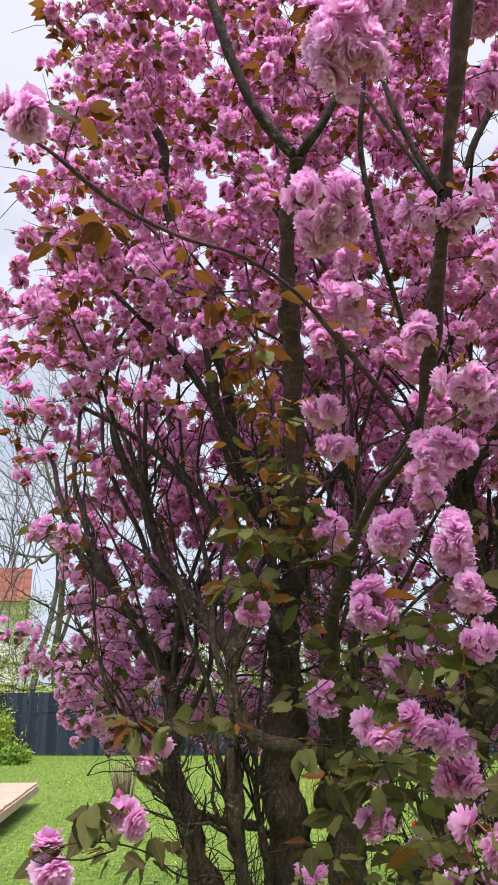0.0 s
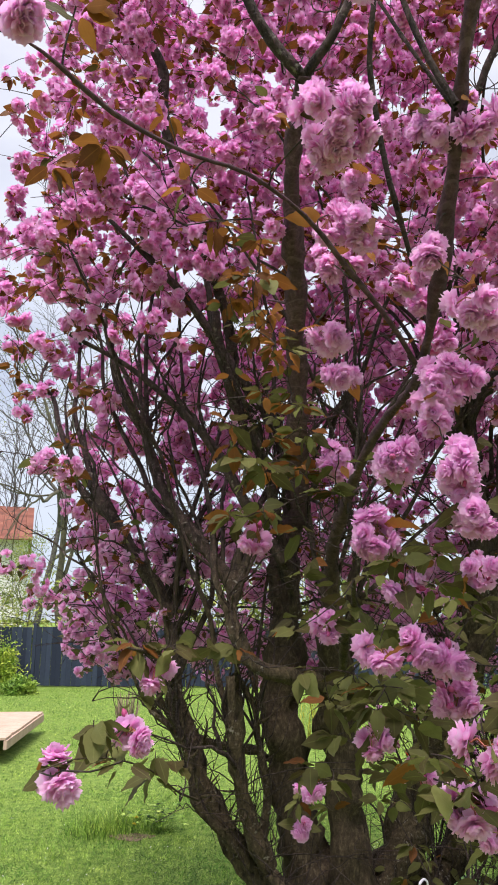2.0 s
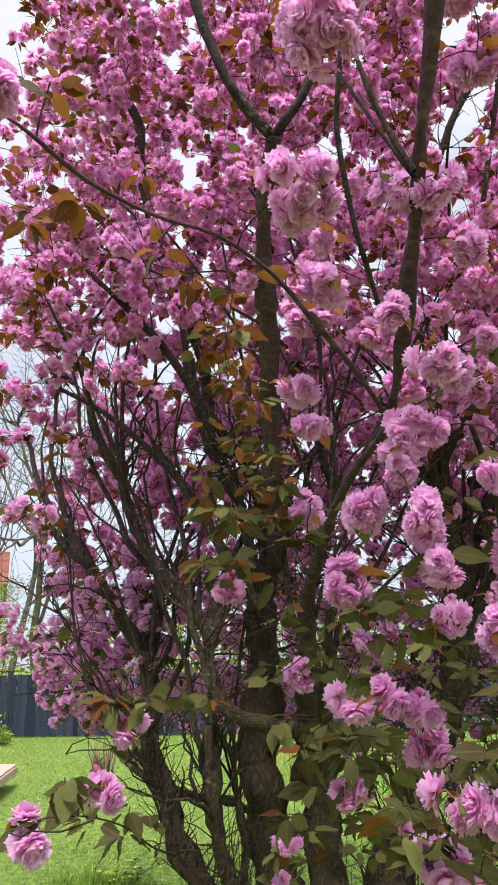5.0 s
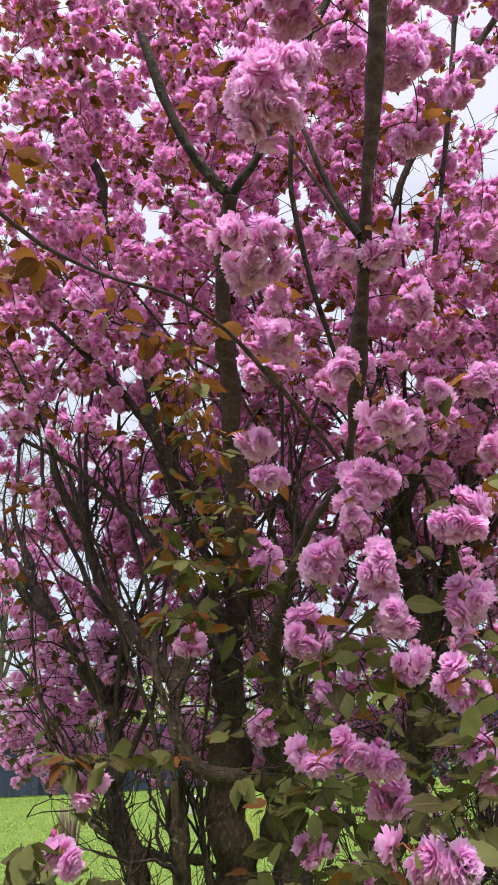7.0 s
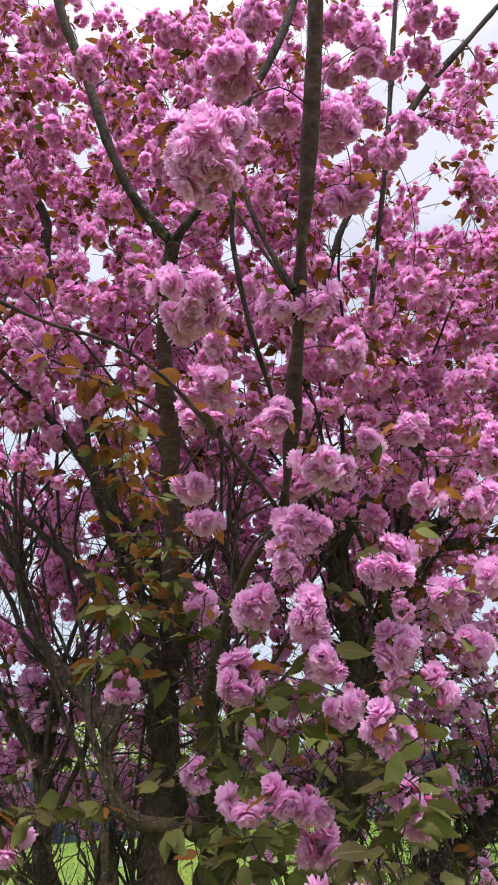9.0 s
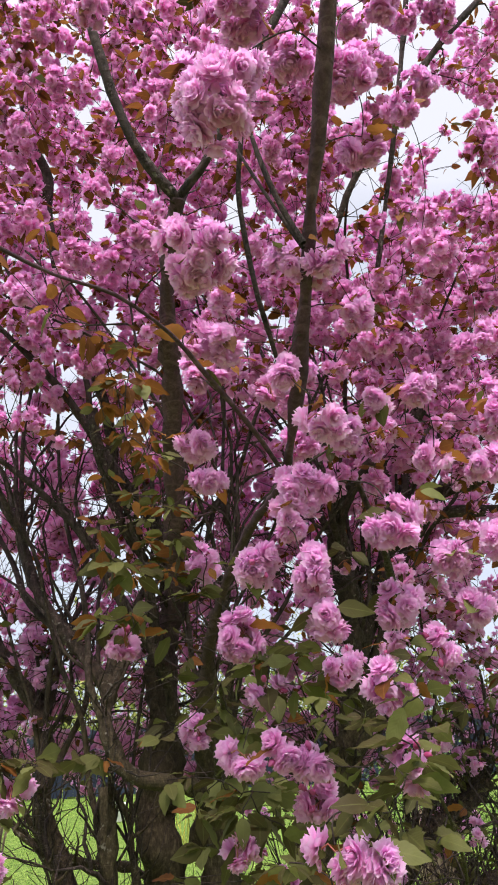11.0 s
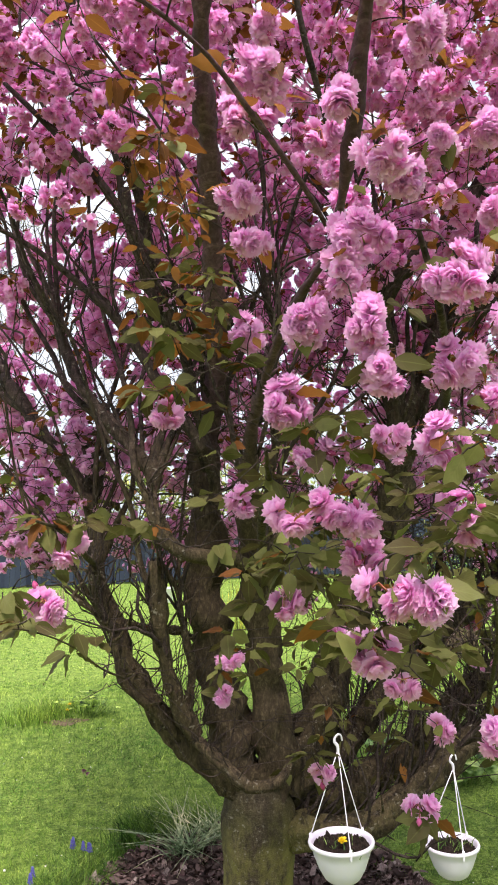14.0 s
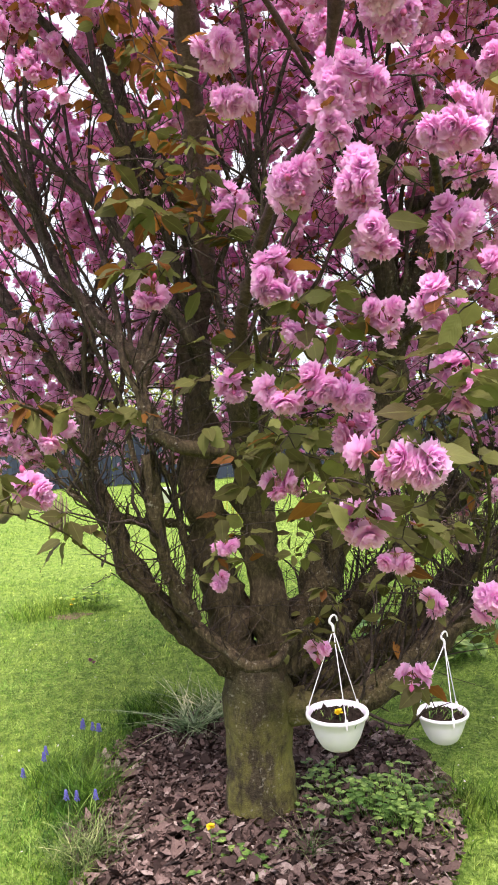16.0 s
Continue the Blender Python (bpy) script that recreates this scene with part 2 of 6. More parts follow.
TRUNK_BARK = bark_material("mossy_trunk_bark", (0.012, 0.0085, 0.0055), (0.060, 0.044, 0.027), (0.18, 0.145, 0.095), 0.3, True, 0.45, cracks=0.3, rings=True)
TWIG = bark_material("twig_bark", (0.017, 0.0115, 0.010), (0.066, 0.045, 0.038), (0.27, 0.21, 0.18), 0.25)
LAWN, SOIL, CHIP = lawn_material(), soil_material(), chip_material()
BLADE = blade_material("grass_blade", (0.036, 0.094, 0.014), (0.255, 0.475, 0.064), (0.60, 0.79, 0.26), 0.42)
# lush green, made darker so its colour also carries the crown's shade
SHADED_LUSH = blade_material("shaded_lush_blade", (0.025, 0.070, 0.010), (0.095, 0.215, 0.028), (0.24, 0.40, 0.075), 0.3)
SEDGE = blade_material("pale_edged_blade", (0.07, 0.13, 0.04), (0.17, 0.25, 0.09), (0.42, 0.47, 0.28))
HERB = blade_material("herb_leaf", (0.11, 0.22, 0.06), (0.21, 0.37, 0.11), (0.36, 0.52, 0.19))


# ---- mesh helpers ----
class Buf:
    """Gathers quads of many pieces, with a material index and a UV for each corner."""

    def __init__(self):
        self.v, self.f, self.u, self.m, self.n = [], [], [], [], 0

    def add(self, v, f, uv=None, mat=0):
        v, f = np.asarray(v, np.float32), np.asarray(f, np.int32)
        self.v.append(v)
        self.f.append(f + self.n)
        self.u.append(np.zeros((len(v), 2), np.float32) if uv is None else np.asarray(uv, np.float32))
        self.m.append(np.full(len(f), mat, np.int32))
        self.n += len(v)

    def mesh(self, name, *mats, smooth=True):
        v, f, u, mi = (np.concatenate(a) for a in (self.v, self.f, self.u, self.m))
        me = bpy.data.meshes.new(name)
        me.vertices.add(len(v))
        me.vertices.foreach_set("co", v.ravel())
        me.loops.add(f.size)
        me.loops.foreach_set("vertex_index", f.ravel())
        me.polygons.add(len(f))
        me.polygons.foreach_set("loop_start", np.arange(0, f.size, 4, dtype=np.int32))
        me.polygons.foreach_set("material_index", mi)
        me.polygons.foreach_set("use_smooth", np.full(len(f), smooth))
        me.uv_layers.new(name="UVMap").data.foreach_set("uv", u[f.ravel()].ravel())
        for m in mats:
            me.materials.append(m)
        me.update(calc_edges=True)
        me.validate()
        return me


def part(name, me, parent, label="", m=None, kind=""):
    """One mesh object under a thing or under a part."""
    ob = new(name, me)
    ob.parent = parent
    if m is not None:
        ob.matrix_basis = m
    return tagged(ob, label, kind=kind)


def bm_part(name, bm, mat, parent, label="", m=None, smooth=False):
    me = bpy.data.meshes.new(name)
    for f in bm.faces:
        f.smooth = smooth
    bm.to_mesh(me)
    bm.free()
    me.materials.append(mat)
    return part(name, me, parent, label, m)


def base(name, label, category, group="", at=(0, 0, 0), kind=""):
    return_ob = new(name)
    return_ob.location = at
    return tagged(return_ob, label, category, group, kind)


def box_bm(bm, size, at, bevel=0.004, turn=0.0):
    r = bmesh.ops.create_cube(bm, size=1.0, matrix=Matrix.Translation(at) @ Matrix.Rotation(turn, 4, "Z") @ Matrix.Diagonal((*size, 1)))
    if bevel:
        edges = {e for v in r["verts"] for e in v.link_edges}
        bmesh.ops.bevel(bm, geom=list(edges), offset=bevel, segments=1, affect="EDGES")


def unit(v):
    return v / (np.linalg.norm(v, axis=-1, keepdims=True) + 1e-9)


def smooth_path(rows, step):
    """A Catmull-Rom curve through rows (x, y, z, radius), with a row about every step metres."""
    p = np.array(rows, float)
    p = np.vstack([2 * p[0] - p[1], p, 2 * p[-1] - p[-2]])
    out = []
    for i in range(1, len(p) - 2):
        a, b, c, d = p[i - 1:i + 3]
        k = max(2, int(np.linalg.norm((c - b)[:3]) / step))
        for t in np.arange(k) / k:
            out.append(0.5 * (2 * b + (c - a) * t + (2 * a - 5 * b + 4 * c - d) * t * t + (3 * b - a - 3 * c + d) * t ** 3))
    out.append(p[-2])
    out = np.array(out)
    out[:, 3] = np.maximum(out[:, 3], 0.001)
    return out


def tube(buf, rows, sides=8, rough=0.0, mat=0, cap=True):
    """A tapered round stem along rows (x, y, z, radius); rough: how knobbly it is, as a share of the radius."""
    p, r = rows[:, :3], rows[:, 3]
    t = unit(np.gradient(p, axis=0))
    ref = np.array([0.0, 0.0, 1.0]) if abs(t[0][2]) < 0.9 else np.array([1.0, 0.0, 0.0])
    n = len(p)
    a = np.zeros((n, 3))
    a[0] = unit(np.cross(t[0], ref))
    for i in range(1, n):
        a[i] = unit(a[i - 1] - t[i] * np.dot(a[i - 1], t[i]))
    b = np.cross(t, a)
    ang = np.arange(sides) * 2 * math.pi / sides
    ring = a[:, None] * np.cos(ang)[None, :, None] + b[:, None] * np.sin(ang)[None, :, None]
    rad = np.repeat(r[:, None], sides, 1)
    if rough:
        for i in range(n):
            for j in range(sides):
                q = p[i] + ring[i, j] * r[i]
                w = 0.8 * noise.noise(Vector(q) * 9.0) + 0.7 * noise.noise(Vector(q) * 28.0) + 0.35 * noise.noise(Vector(q) * 55.0)
                rad[i, j] *= 1 + rough * w
    v = (p[:, None] + ring * rad[..., None]).reshape(-1, 3)
    i, j = np.meshgrid(np.arange(n - 1), np.arange(sides), indexing="ij")
    k = (j + 1) % sides
    f = np.stack([i * sides + j, i * sides + k, (i + 1) * sides + k, (i + 1) * sides + j], -1).reshape(-1, 4)
    if cap and sides >= 4:
        e = (n - 1) * sides
        caps = [[e + j, e + j + 1, e + sides - 2 - j, e + sides - 1 - j] for j in range(sides // 2 - 1)]
        f = np.vstack([f, np.array(caps)])
    buf.add(v, f, mat=mat)


def petal(rng, length, width, polar, spin, cols, rows, curl, ruffle=0.09):
    """One ruffled petal with a rounded, notched tip; it leaves the centre at the angle polar from the axis and curls."""
    s, c = np.linspace(0, 1, rows), np.linspace(-1, 1, cols)
    S, C = np.meshgrid(s, c, indexing="ij")
    ang = polar + curl * S ** 1.5
    prof = np.interp(S, [0, 0.3, 0.7, 0.88, 1], [0.30, 0.80, 1.06, 1.02, 0.80]) * width
    notch = 1 - 0.06 * (np.abs(C) < 0.1) * (S > 0.9) * (cols > 2)
    out = np.cumsum(np.vstack([np.zeros((1, cols)), np.sin(ang[1:]) * length / (rows - 1)]), 0)
    up = np.cumsum(np.vstack([np.zeros((1, cols)), np.cos(ang[1:]) * length / (rows - 1)]), 0)
    ruff = rng.normal(0, ruffle, S.shape) * length * S
    cup = 0.30 * width * C ** 2
    out, up = out + 0.18 * length * math.sin(polar), up + 0.18 * length * math.cos(polar)
    x = out * notch - cup * np.cos(ang) + ruff
    z = up * notch + cup * np.sin(ang) + ruff * 0.6
    y = C * prof
    cs, sn = math.cos(spin), math.sin(spin)
    v = np.stack([x * cs - y * sn, x * sn + y * cs, z], -1).reshape(-1, 3)
    uv = np.stack([(C + 1) / 2, S], -1).reshape(-1, 2)
    i, j = np.meshgrid(np.arange(rows - 1), np.arange(cols - 1), indexing="ij")
    f = np.stack([i * cols + j, i * cols + j + 1, (i + 1) * cols + j + 1, (i + 1) * cols + j], -1).reshape(-1, 4)
    return v, f, uv


def blossom_arrays(rng, size, fine=2):
    """A double cherry blossom, opening towards +z; size is its radius."""
    V, F, U, n = [], [], [], 0
    whorls = {2: ((11, 1.75, 0.95), (13, 1.4, 1.0), (12, 1.05, 1.0), (10, 0.7, 0.95), (7, 0.32, 0.9)), 1: ((8, 1.65, 0.95), (8, 1.15, 1.0), (6, 0.6, 0.95)),
              0: ((6, 1.5, 1.0), (6, 0.95, 1.0), (4, 0.35, 0.9)), -1: ((8, 1.55, 1.0), (7, 1.0, 1.0), (4, 0.45, 0.9))}[fine]
    cols, rows, wide = {2: (3, 4, 0.27), 1: (3, 3, 0.33), 0: (2, 3, 0.36), -1: (2, 2, 0.50)}[fine]
    for k, polar, length in whorls:
        for i in range(k):
            v, f, u = petal(rng, 0.82 * size * length * rng.uniform(0.85, 1.12), size * wide * rng.uniform(0.8, 1.2),
                            polar + rng.normal(0, 0.14), 2 * math.pi * (i + rng.uniform(-0.3, 0.3)) / k + polar * 3, cols, rows, rng.uniform(-0.55, 0.25), 0.06 if fine > 0 else 0.09)
            V.append(v), F.append(f + n), U.append(u)
            n += len(v)
    v = np.concatenate(V)
    v[:, 2] += 0.1 * size
    return v, np.concatenate(F), np.concatenate(U)


def frame_to(d, rng):
    """A turn that takes +z to d, with a random spin."""
    z = unit(np.asarray(d, float))
    a = unit(np.cross(z, rng.normal(size=3)))
    return np.stack([a, np.cross(z, a), z], 1)


def frames_to(d, rng):
    """frame_to for many directions at once."""
    z = unit(d)
    x = unit(np.cross(z, rng.normal(size=z.shape)))
    return np.stack([x, np.cross(z, x), z], 2)


def scatter(buf, shapes, at, frames, scale, rng, mat=0):
    """Copies of a few shapes (vertices, quads, uv) at many places, each with its own turn and size."""
    pick = rng.integers(0, len(shapes), len(at))
    for k, (v, f, u) in enumerate(shapes):
        q = np.where(pick == k)[0]
        if len(q) == 0:
            continue
        w = np.einsum("nij,vj->nvi", frames[q], v) * scale[q, None, None] + at[q, None]
        o = np.arange(len(q))[:, None, None] * len(v)
        buf.add(w.reshape(-1, 3), (f[None] + o).reshape(-1, 4), np.tile(u, (len(q), 1)), mat)


def sticks(buf, a, b, ra, rb, mat=0):
    """Many thin straight three-sided stalks from a to b at once."""
    z = unit(b - a)
    x = unit(np.cross(z, np.array([0.3, 0.2, 0.9])))
    y = np.cross(z, x)
    ring = [x * math.cos(t) + y * math.sin(t) for t in (0, 2.094, 4.189)]
    v = np.stack([a + r * ra for r in ring] + [b + r * rb for r in ring], 1)
    f = np.arange(len(a))[:, None, None] * 6 + np.array([[0, 1, 4, 3], [1, 2, 5, 4], [2, 0, 3, 5]])[None]
    buf.add(v.reshape(-1, 3), f.reshape(-1, 4), mat=mat)


def leaf_arrays(rng, length, width, rows=7):
    """A pointed oval leaf with a fine-toothed edge, folded along its midrib; it grows along +y, face up +z."""
    s = np.linspace(0, 1, rows)
    half = width * 0.5 * np.sin(math.pi * s ** 0.88) ** 0.85 * (1 - 0.3 * s ** 4)
    half[0], half[-1] = width * 0.03, width * 0.02
    tooth = np.where(np.arange(rows) % 2, 1.04, 0.96)
    droop, fold = rng.uniform(0.0, 0.3), rng.uniform(0.05, 0.25)
    wob = rng.normal(0, 0.03, (rows, 2)) * length
    c = np.array([-1.0, 0.0, 1.0])
    x = c[None] * (half * tooth)[:, None]
    z = np.abs(x) * fold - droop * length * s[:, None] ** 2
    z[:, 0] += wob[:, 0] * 0.7
    z[:, 2] += wob[:, 1] * 0.7
    y = np.repeat((s * length)[:, None], 3, 1) - np.abs(x) * 0.15
    v = np.stack([x, y, z], -1).reshape(-1, 3)
    uv = np.stack([np.repeat((c[None] + 1) / 2, rows, 0), np.repeat(s[:, None], 3, 1)], -1).reshape(-1, 2)
    i, j = np.meshgrid(np.arange(rows - 1), np.arange(2), indexing="ij")
    f = np.stack([i * 3 + j, i * 3 + j + 1, (i + 1) * 3 + j + 1, (i + 1) * 3 + j], -1).reshape(-1, 4)
    return v, f, uv


def blades(buf, rng, x, y, z0, height, width, lean=0.5, segs=2, mat=0):
    """Many grass blades at once; x, y, z0, height and width are arrays."""
    n = len(x)
    a, b = rng.uniform(0, 2 * math.pi, n), rng.uniform(0, 2 * math.pi, n)
    bend = height * lean * rng.uniform(0.2, 1.4, n)
    dx, dy = np.cos(a), np.sin(a)
    sx, sy = np.cos(b) * width / 2, np.sin(b) * width / 2
    lv = []
    for k in range(segs + 1):
        s = k / segs
        w = (1 - s) ** 0.7 + 0.06
        cx, cy, cz = x + dx * bend * s ** 1.7, y + dy * bend * s ** 1.7, z0 + height * (s - 0.25 * lean * s * s)
        lv += [np.stack([cx - sx * w, cy - sy * w, cz], -1), np.stack([cx + sx * w, cy + sy * w, cz], -1)]
    v = np.stack(lv, 1)
    m = 2 * (segs + 1)
    o = np.arange(n)[:, None] * m
    f = np.concatenate([o + np.array([[2 * k, 2 * k + 1, 2 * k + 3, 2 * k + 2]]) for k in range(segs)])
    buf.add(v.reshape(-1, 3), f, mat=mat)

FRESH = blade_material("fresh_weed_leaf", (0.16, 0.28, 0.04), (0.30, 0.46, 0.08), (0.46, 0.60, 0.15))
PALE_SEDGE = blade_material("pale_sedge_blade", (0.20, 0.27, 0.16), (0.38, 0.45, 0.30), (0.62, 0.66, 0.52))


# ---- the ground ----
def ground_height(x, y):
    """A gentle mound under the mulch bed round the trunk."""
    d = np.hypot(x - 0.28, y - 2.78)
    return 0.03 * np.exp(-(d / 0.55) ** 2)


def build_ground():
    b = Buf()
    g = np.concatenate([[-3000, -800, -200, -60, -25, -12, -6], np.linspace(-4, 4, 65), [6, 12, 25, 60, 200, 800, 3000]])
    h = np.concatenate([[-3000, -500, -60, -10], np.linspace(-2, 8, 81), [10, 14, 20, 30, 60, 200, 800, 3000]])
    X, Y = np.meshgrid(g, h, indexing="ij")
    n = len(h)
    i, j = np.meshgrid(np.arange(len(g) - 1), np.arange(n - 1), indexing="ij")
    f = np.stack([i * n + j, (i + 1) * n + j, (i + 1) * n + j + 1, i * n + j + 1], -1).reshape(-1, 4)
    b.add(np.stack([X, Y, ground_height(X, Y)], -1).reshape(-1, 3), f)
    tagged(new("ground", b.mesh("ground", LAWN)), "green lawn with daisies and small uneven tufts", "lawn", kind="structure")


BED = (0.27, 2.86, 0.70, 0.92)      # the mulch bed: centre and half axes


def in_bed(x, y, grow=1.0):
    a = np.arctan2(y - BED[1], x - BED[0])
    wob = 1 + 0.08 * np.sin(3 * a + 1) + 0.05 * np.sin(7 * a)
    return ((x - BED[0]) / BED[2]) ** 2 + ((y - BED[1]) / BED[3]) ** 2 < (grow * wob) ** 2


def build_bed():
    rng = np.random.default_rng(3)
    b = Buf()
    k, rings = 64, 14
    a = np.arange(k) * 2 * math.pi / k
    wob = 1 + 0.08 * np.sin(3 * a + 1) + 0.05 * np.sin(7 * a)
    v = []
    for i in range(rings + 1):
        s = i / rings
        x, y = BED[0] + BED[2] * wob * s * np.cos(a), BED[1] + BED[3] * wob * s * np.sin(a)
        v.append(np.stack([x, y, ground_height(x, y) + 0.012 * (1 - s ** 6) + 0.004 * rng.normal(size=k) * (s < 1) - 0.004 * (s == 1)], -1))
    i, j = np.meshgrid(np.arange(rings), np.arange(k), indexing="ij")
    f = np.stack([i * k + j, (i + 1) * k + j, (i + 1) * k + (j + 1) % k, i * k + (j + 1) % k], -1).reshape(-1, 4)
    b.add(np.concatenate(v), f)
    tagged(new("mulch_bed", b.mesh("mulch_bed", SOIL)), "round bed of dark brown soil under the bark mulch", "flower bed", kind="structure")
    # curled flakes of bark, in layers
    c = Buf()
    g = np.array([-0.5, 0.0, 0.5])
    S, Q = np.meshgrid(g, g, indexing="ij")
    flat = np.array([[0, 1, 4, 3], [1, 2, 5, 4], [3, 4, 7, 6], [4, 5, 8, 7]])
    flakes = []
    for i in range(30):
        wide, curl, cup = rng.uniform(0.22, 0.62), rng.uniform(-0.5, 1.0), rng.uniform(-0.4, 1.1)
        v = np.stack([S * (1 - 0.35 * np.abs(Q)), Q * wide * (1 - 0.5 * np.abs(S)), 0.6 * curl * S ** 2 + cup * wide * Q ** 2 * 1.6], -1)
        flakes.append((v.reshape(-1, 3) + rng.normal(0, 0.05, (9, 3)), flat, np.zeros((9, 2))))
    n = 14000
    r, t = np.sqrt(rng.uniform(0, 1, n)), rng.uniform(0, 2 * math.pi, n)
    x, y = BED[0] + BED[2] * 1.03 * r * np.cos(t), BED[1] + BED[3] * 1.03 * r * np.sin(t)
    q = np.hypot(x - 0.27, y - 2.75) > 0.12
    at = np.stack([x, y, ground_height(x, y) + 0.014 + rng.uniform(0, 0.024, n)], -1)[q]
    scatter(c, flakes, at, frames_to(rng.normal(0, 0.42, at.shape) + (0, 0, 1), rng), 0.006 + rng.gamma(1.9, 0.0100, len(at)), rng)
    dead = [leaf_arrays(rng, 1.0, 0.55, 5) for i in range(8)]
    dead = [(v * (1, 1, 2.5) + rng.normal(0, 0.03, v.shape), f, u) for v, f, u in dead]
    r, t = np.sqrt(rng.uniform(0, 1, 620)), rng.uniform(0, 2 * math.pi, 620)
    x, y = BED[0] + BED[2] * 1.05 * r * np.cos(t), BED[1] + BED[3] * 1.05 * r * np.sin(t)
    q = np.hypot(x - 0.27, y - 2.75) > 0.15
    at = np.stack([x, y, ground_height(x, y) + 0.035], -1)[q]
    scatter(c, dead, at, frames_to(rng.normal(0, 0.5, at.shape) + (0, 0, 1), rng), rng.uniform(0.025, 0.06, len(at)), rng)
    a = np.stack([rng.uniform(BED[0] - 0.6, BED[0] + 0.6, 420), rng.uniform(BED[1] - 0.75, BED[1] + 0.4, 420), np.full(420, 0.05)], -1)
    a = a[in_bed(a[:, 0], a[:, 1], 0.95) & (np.hypot(a[:, 0] - 0.27, a[:, 1] - 2.75) > 0.17)]
    a[:, 2] = ground_height(a[:, 0], a[:, 1]) + 0.040
    sticks(c, a, a + rng.normal(0, 0.028, a.shape) * (1, 1, 0.12), 0.0008, 0.0005)
    tagged(new("bark_mulch", c.mesh("bark_mulch", CHIP)), "purplish brown curled bark flakes and dead leaves round the trunk", "mulch", kind="stuff")


def build_grass():
    rng = np.random.default_rng(4)
    b = Buf()
    # denser near the camera, thinning away with distance
    for x0, x1, y0, y1, n, h, w in ((-1.6, 2.6, 2.0, 4.2, 70000, 0.028, 0.0021), (-3.0, 3.6, 4.2, 7.5, 80000, 0.028, 0.0034), (-6.0, 6.0, 7.5, 18.3, 62000, 0.03, 0.007)):
        x, y = rng.uniform(x0, x1, n), rng.uniform(y0, y1, n)
        keep = ~in_bed(x, y, 1.0 - 0.1 * rng.uniform(0, 1, n) ** 2 - 0.35 * (x > 0.55) * rng.uniform(0, 1, n) ** 2) & ~((x < -2.72) & (y > 8.5) & (y < 11.2))
        x, y = x[keep], y[keep]
        lush = np.array([noise.noise(Vector((u * 1.1, v * 1.1, 0))) for u, v in zip(x, y)])
        lush = lush + 0.75 * np.array([noise.noise(Vector((u * 19, v * 19, 3))) for u, v in zip(x, y)])
        near = np.exp(-np.abs(np.hypot(x - BED[0], y - BED[1]) - 0.9) / 0.12) * (x < 0.6)
        hh = h * rng.uniform(0.5, 1.4, len(x)) * np.maximum(0.25, 1 + 0.7 * lush) * (1 + 1.2 * near)
        blades(b, rng, x, y, ground_height(x, y), hh, w * rng.uniform(0.7, 1.3, len(x)), 0.8, 1)
    tagged(new("grass", b.mesh("grass", BLADE)), "short bright green lawn grass, longer along the mulch edge", "grass", kind="stuff")
    # a longer, uneven fringe along the bed, its green darkened for shade
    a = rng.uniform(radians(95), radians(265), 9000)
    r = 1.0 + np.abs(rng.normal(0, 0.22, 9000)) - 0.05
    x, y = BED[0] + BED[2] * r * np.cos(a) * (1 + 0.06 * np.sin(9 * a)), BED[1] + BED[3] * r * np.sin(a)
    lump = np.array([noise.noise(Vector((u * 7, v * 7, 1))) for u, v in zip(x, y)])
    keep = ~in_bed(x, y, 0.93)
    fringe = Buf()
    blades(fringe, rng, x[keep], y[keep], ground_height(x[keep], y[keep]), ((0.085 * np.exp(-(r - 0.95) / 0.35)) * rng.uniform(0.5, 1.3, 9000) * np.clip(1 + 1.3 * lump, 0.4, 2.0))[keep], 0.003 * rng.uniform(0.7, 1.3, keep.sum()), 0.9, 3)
    tagged(new("fringe_grass", fringe.mesh("fringe_grass", SHADED_LUSH)), "long dark green grass along the edge of the mulch, with shade in its colour", "grass", kind="stuff")
    # daisies and fallen petals
    d = Buf()
    for i in range(800):
        x, y = rng.uniform(-1.9, 2.6), rng.uniform(2.3, 6.5)
        if in_bed(x, y) or noise.noise(Vector((x * 2.2, y * 2.2, 5))) < rng.uniform(-0.4, 0.5):
            continue
        s, z = rng.uniform(0.0018, 0.0042), rng.uniform(0.02, 0.035)
        q = np.array([[-s, -s, 0], [s, -s, 0], [s, s, 0], [-s, s, 0]]) @ np.array(Euler((rng.normal(0, 0.4), rng.normal(0, 0.4), rng.uniform(0, 3))).to_matrix()).T
        d.add(q + (x, y, z), [[0, 1, 2, 3]])
    tagged(new("daisies", d.mesh("daisies", plain("daisy_white", (0.62, 0.58, 0.60), (0.8, 0.78, 0.78), 30))), "tiny white daisies and fallen petals in the lawn", "flowers", kind="stuff")


# ---- the cherry tree ----
TREE_AT = (0.27, 2.74, 0.0)


def limb_path(*rows):
    return smooth_path(rows, 0.032)


TRUNK = [(0.272, 2.74, -0.02, 0.150), (0.270, 2.735, 0.03, 0.138), (0.270, 2.73, 0.10, 0.126), (0.272, 2.72, 0.25, 0.121), (0.274, 2.72, 0.38, 0.128), (0.275, 2.72, 0.47, 0.13), (0.277, 2.72, 0.56, 0.11), (0.28, 2.72, 0.64, 0.07)]
WOOD = []


def limb(name, knobs, *rows):
    """A limb through rows (x, y, z, radius), from its foot to its tip."""
    WOOD.append((name, limb_path(*rows), knobs))


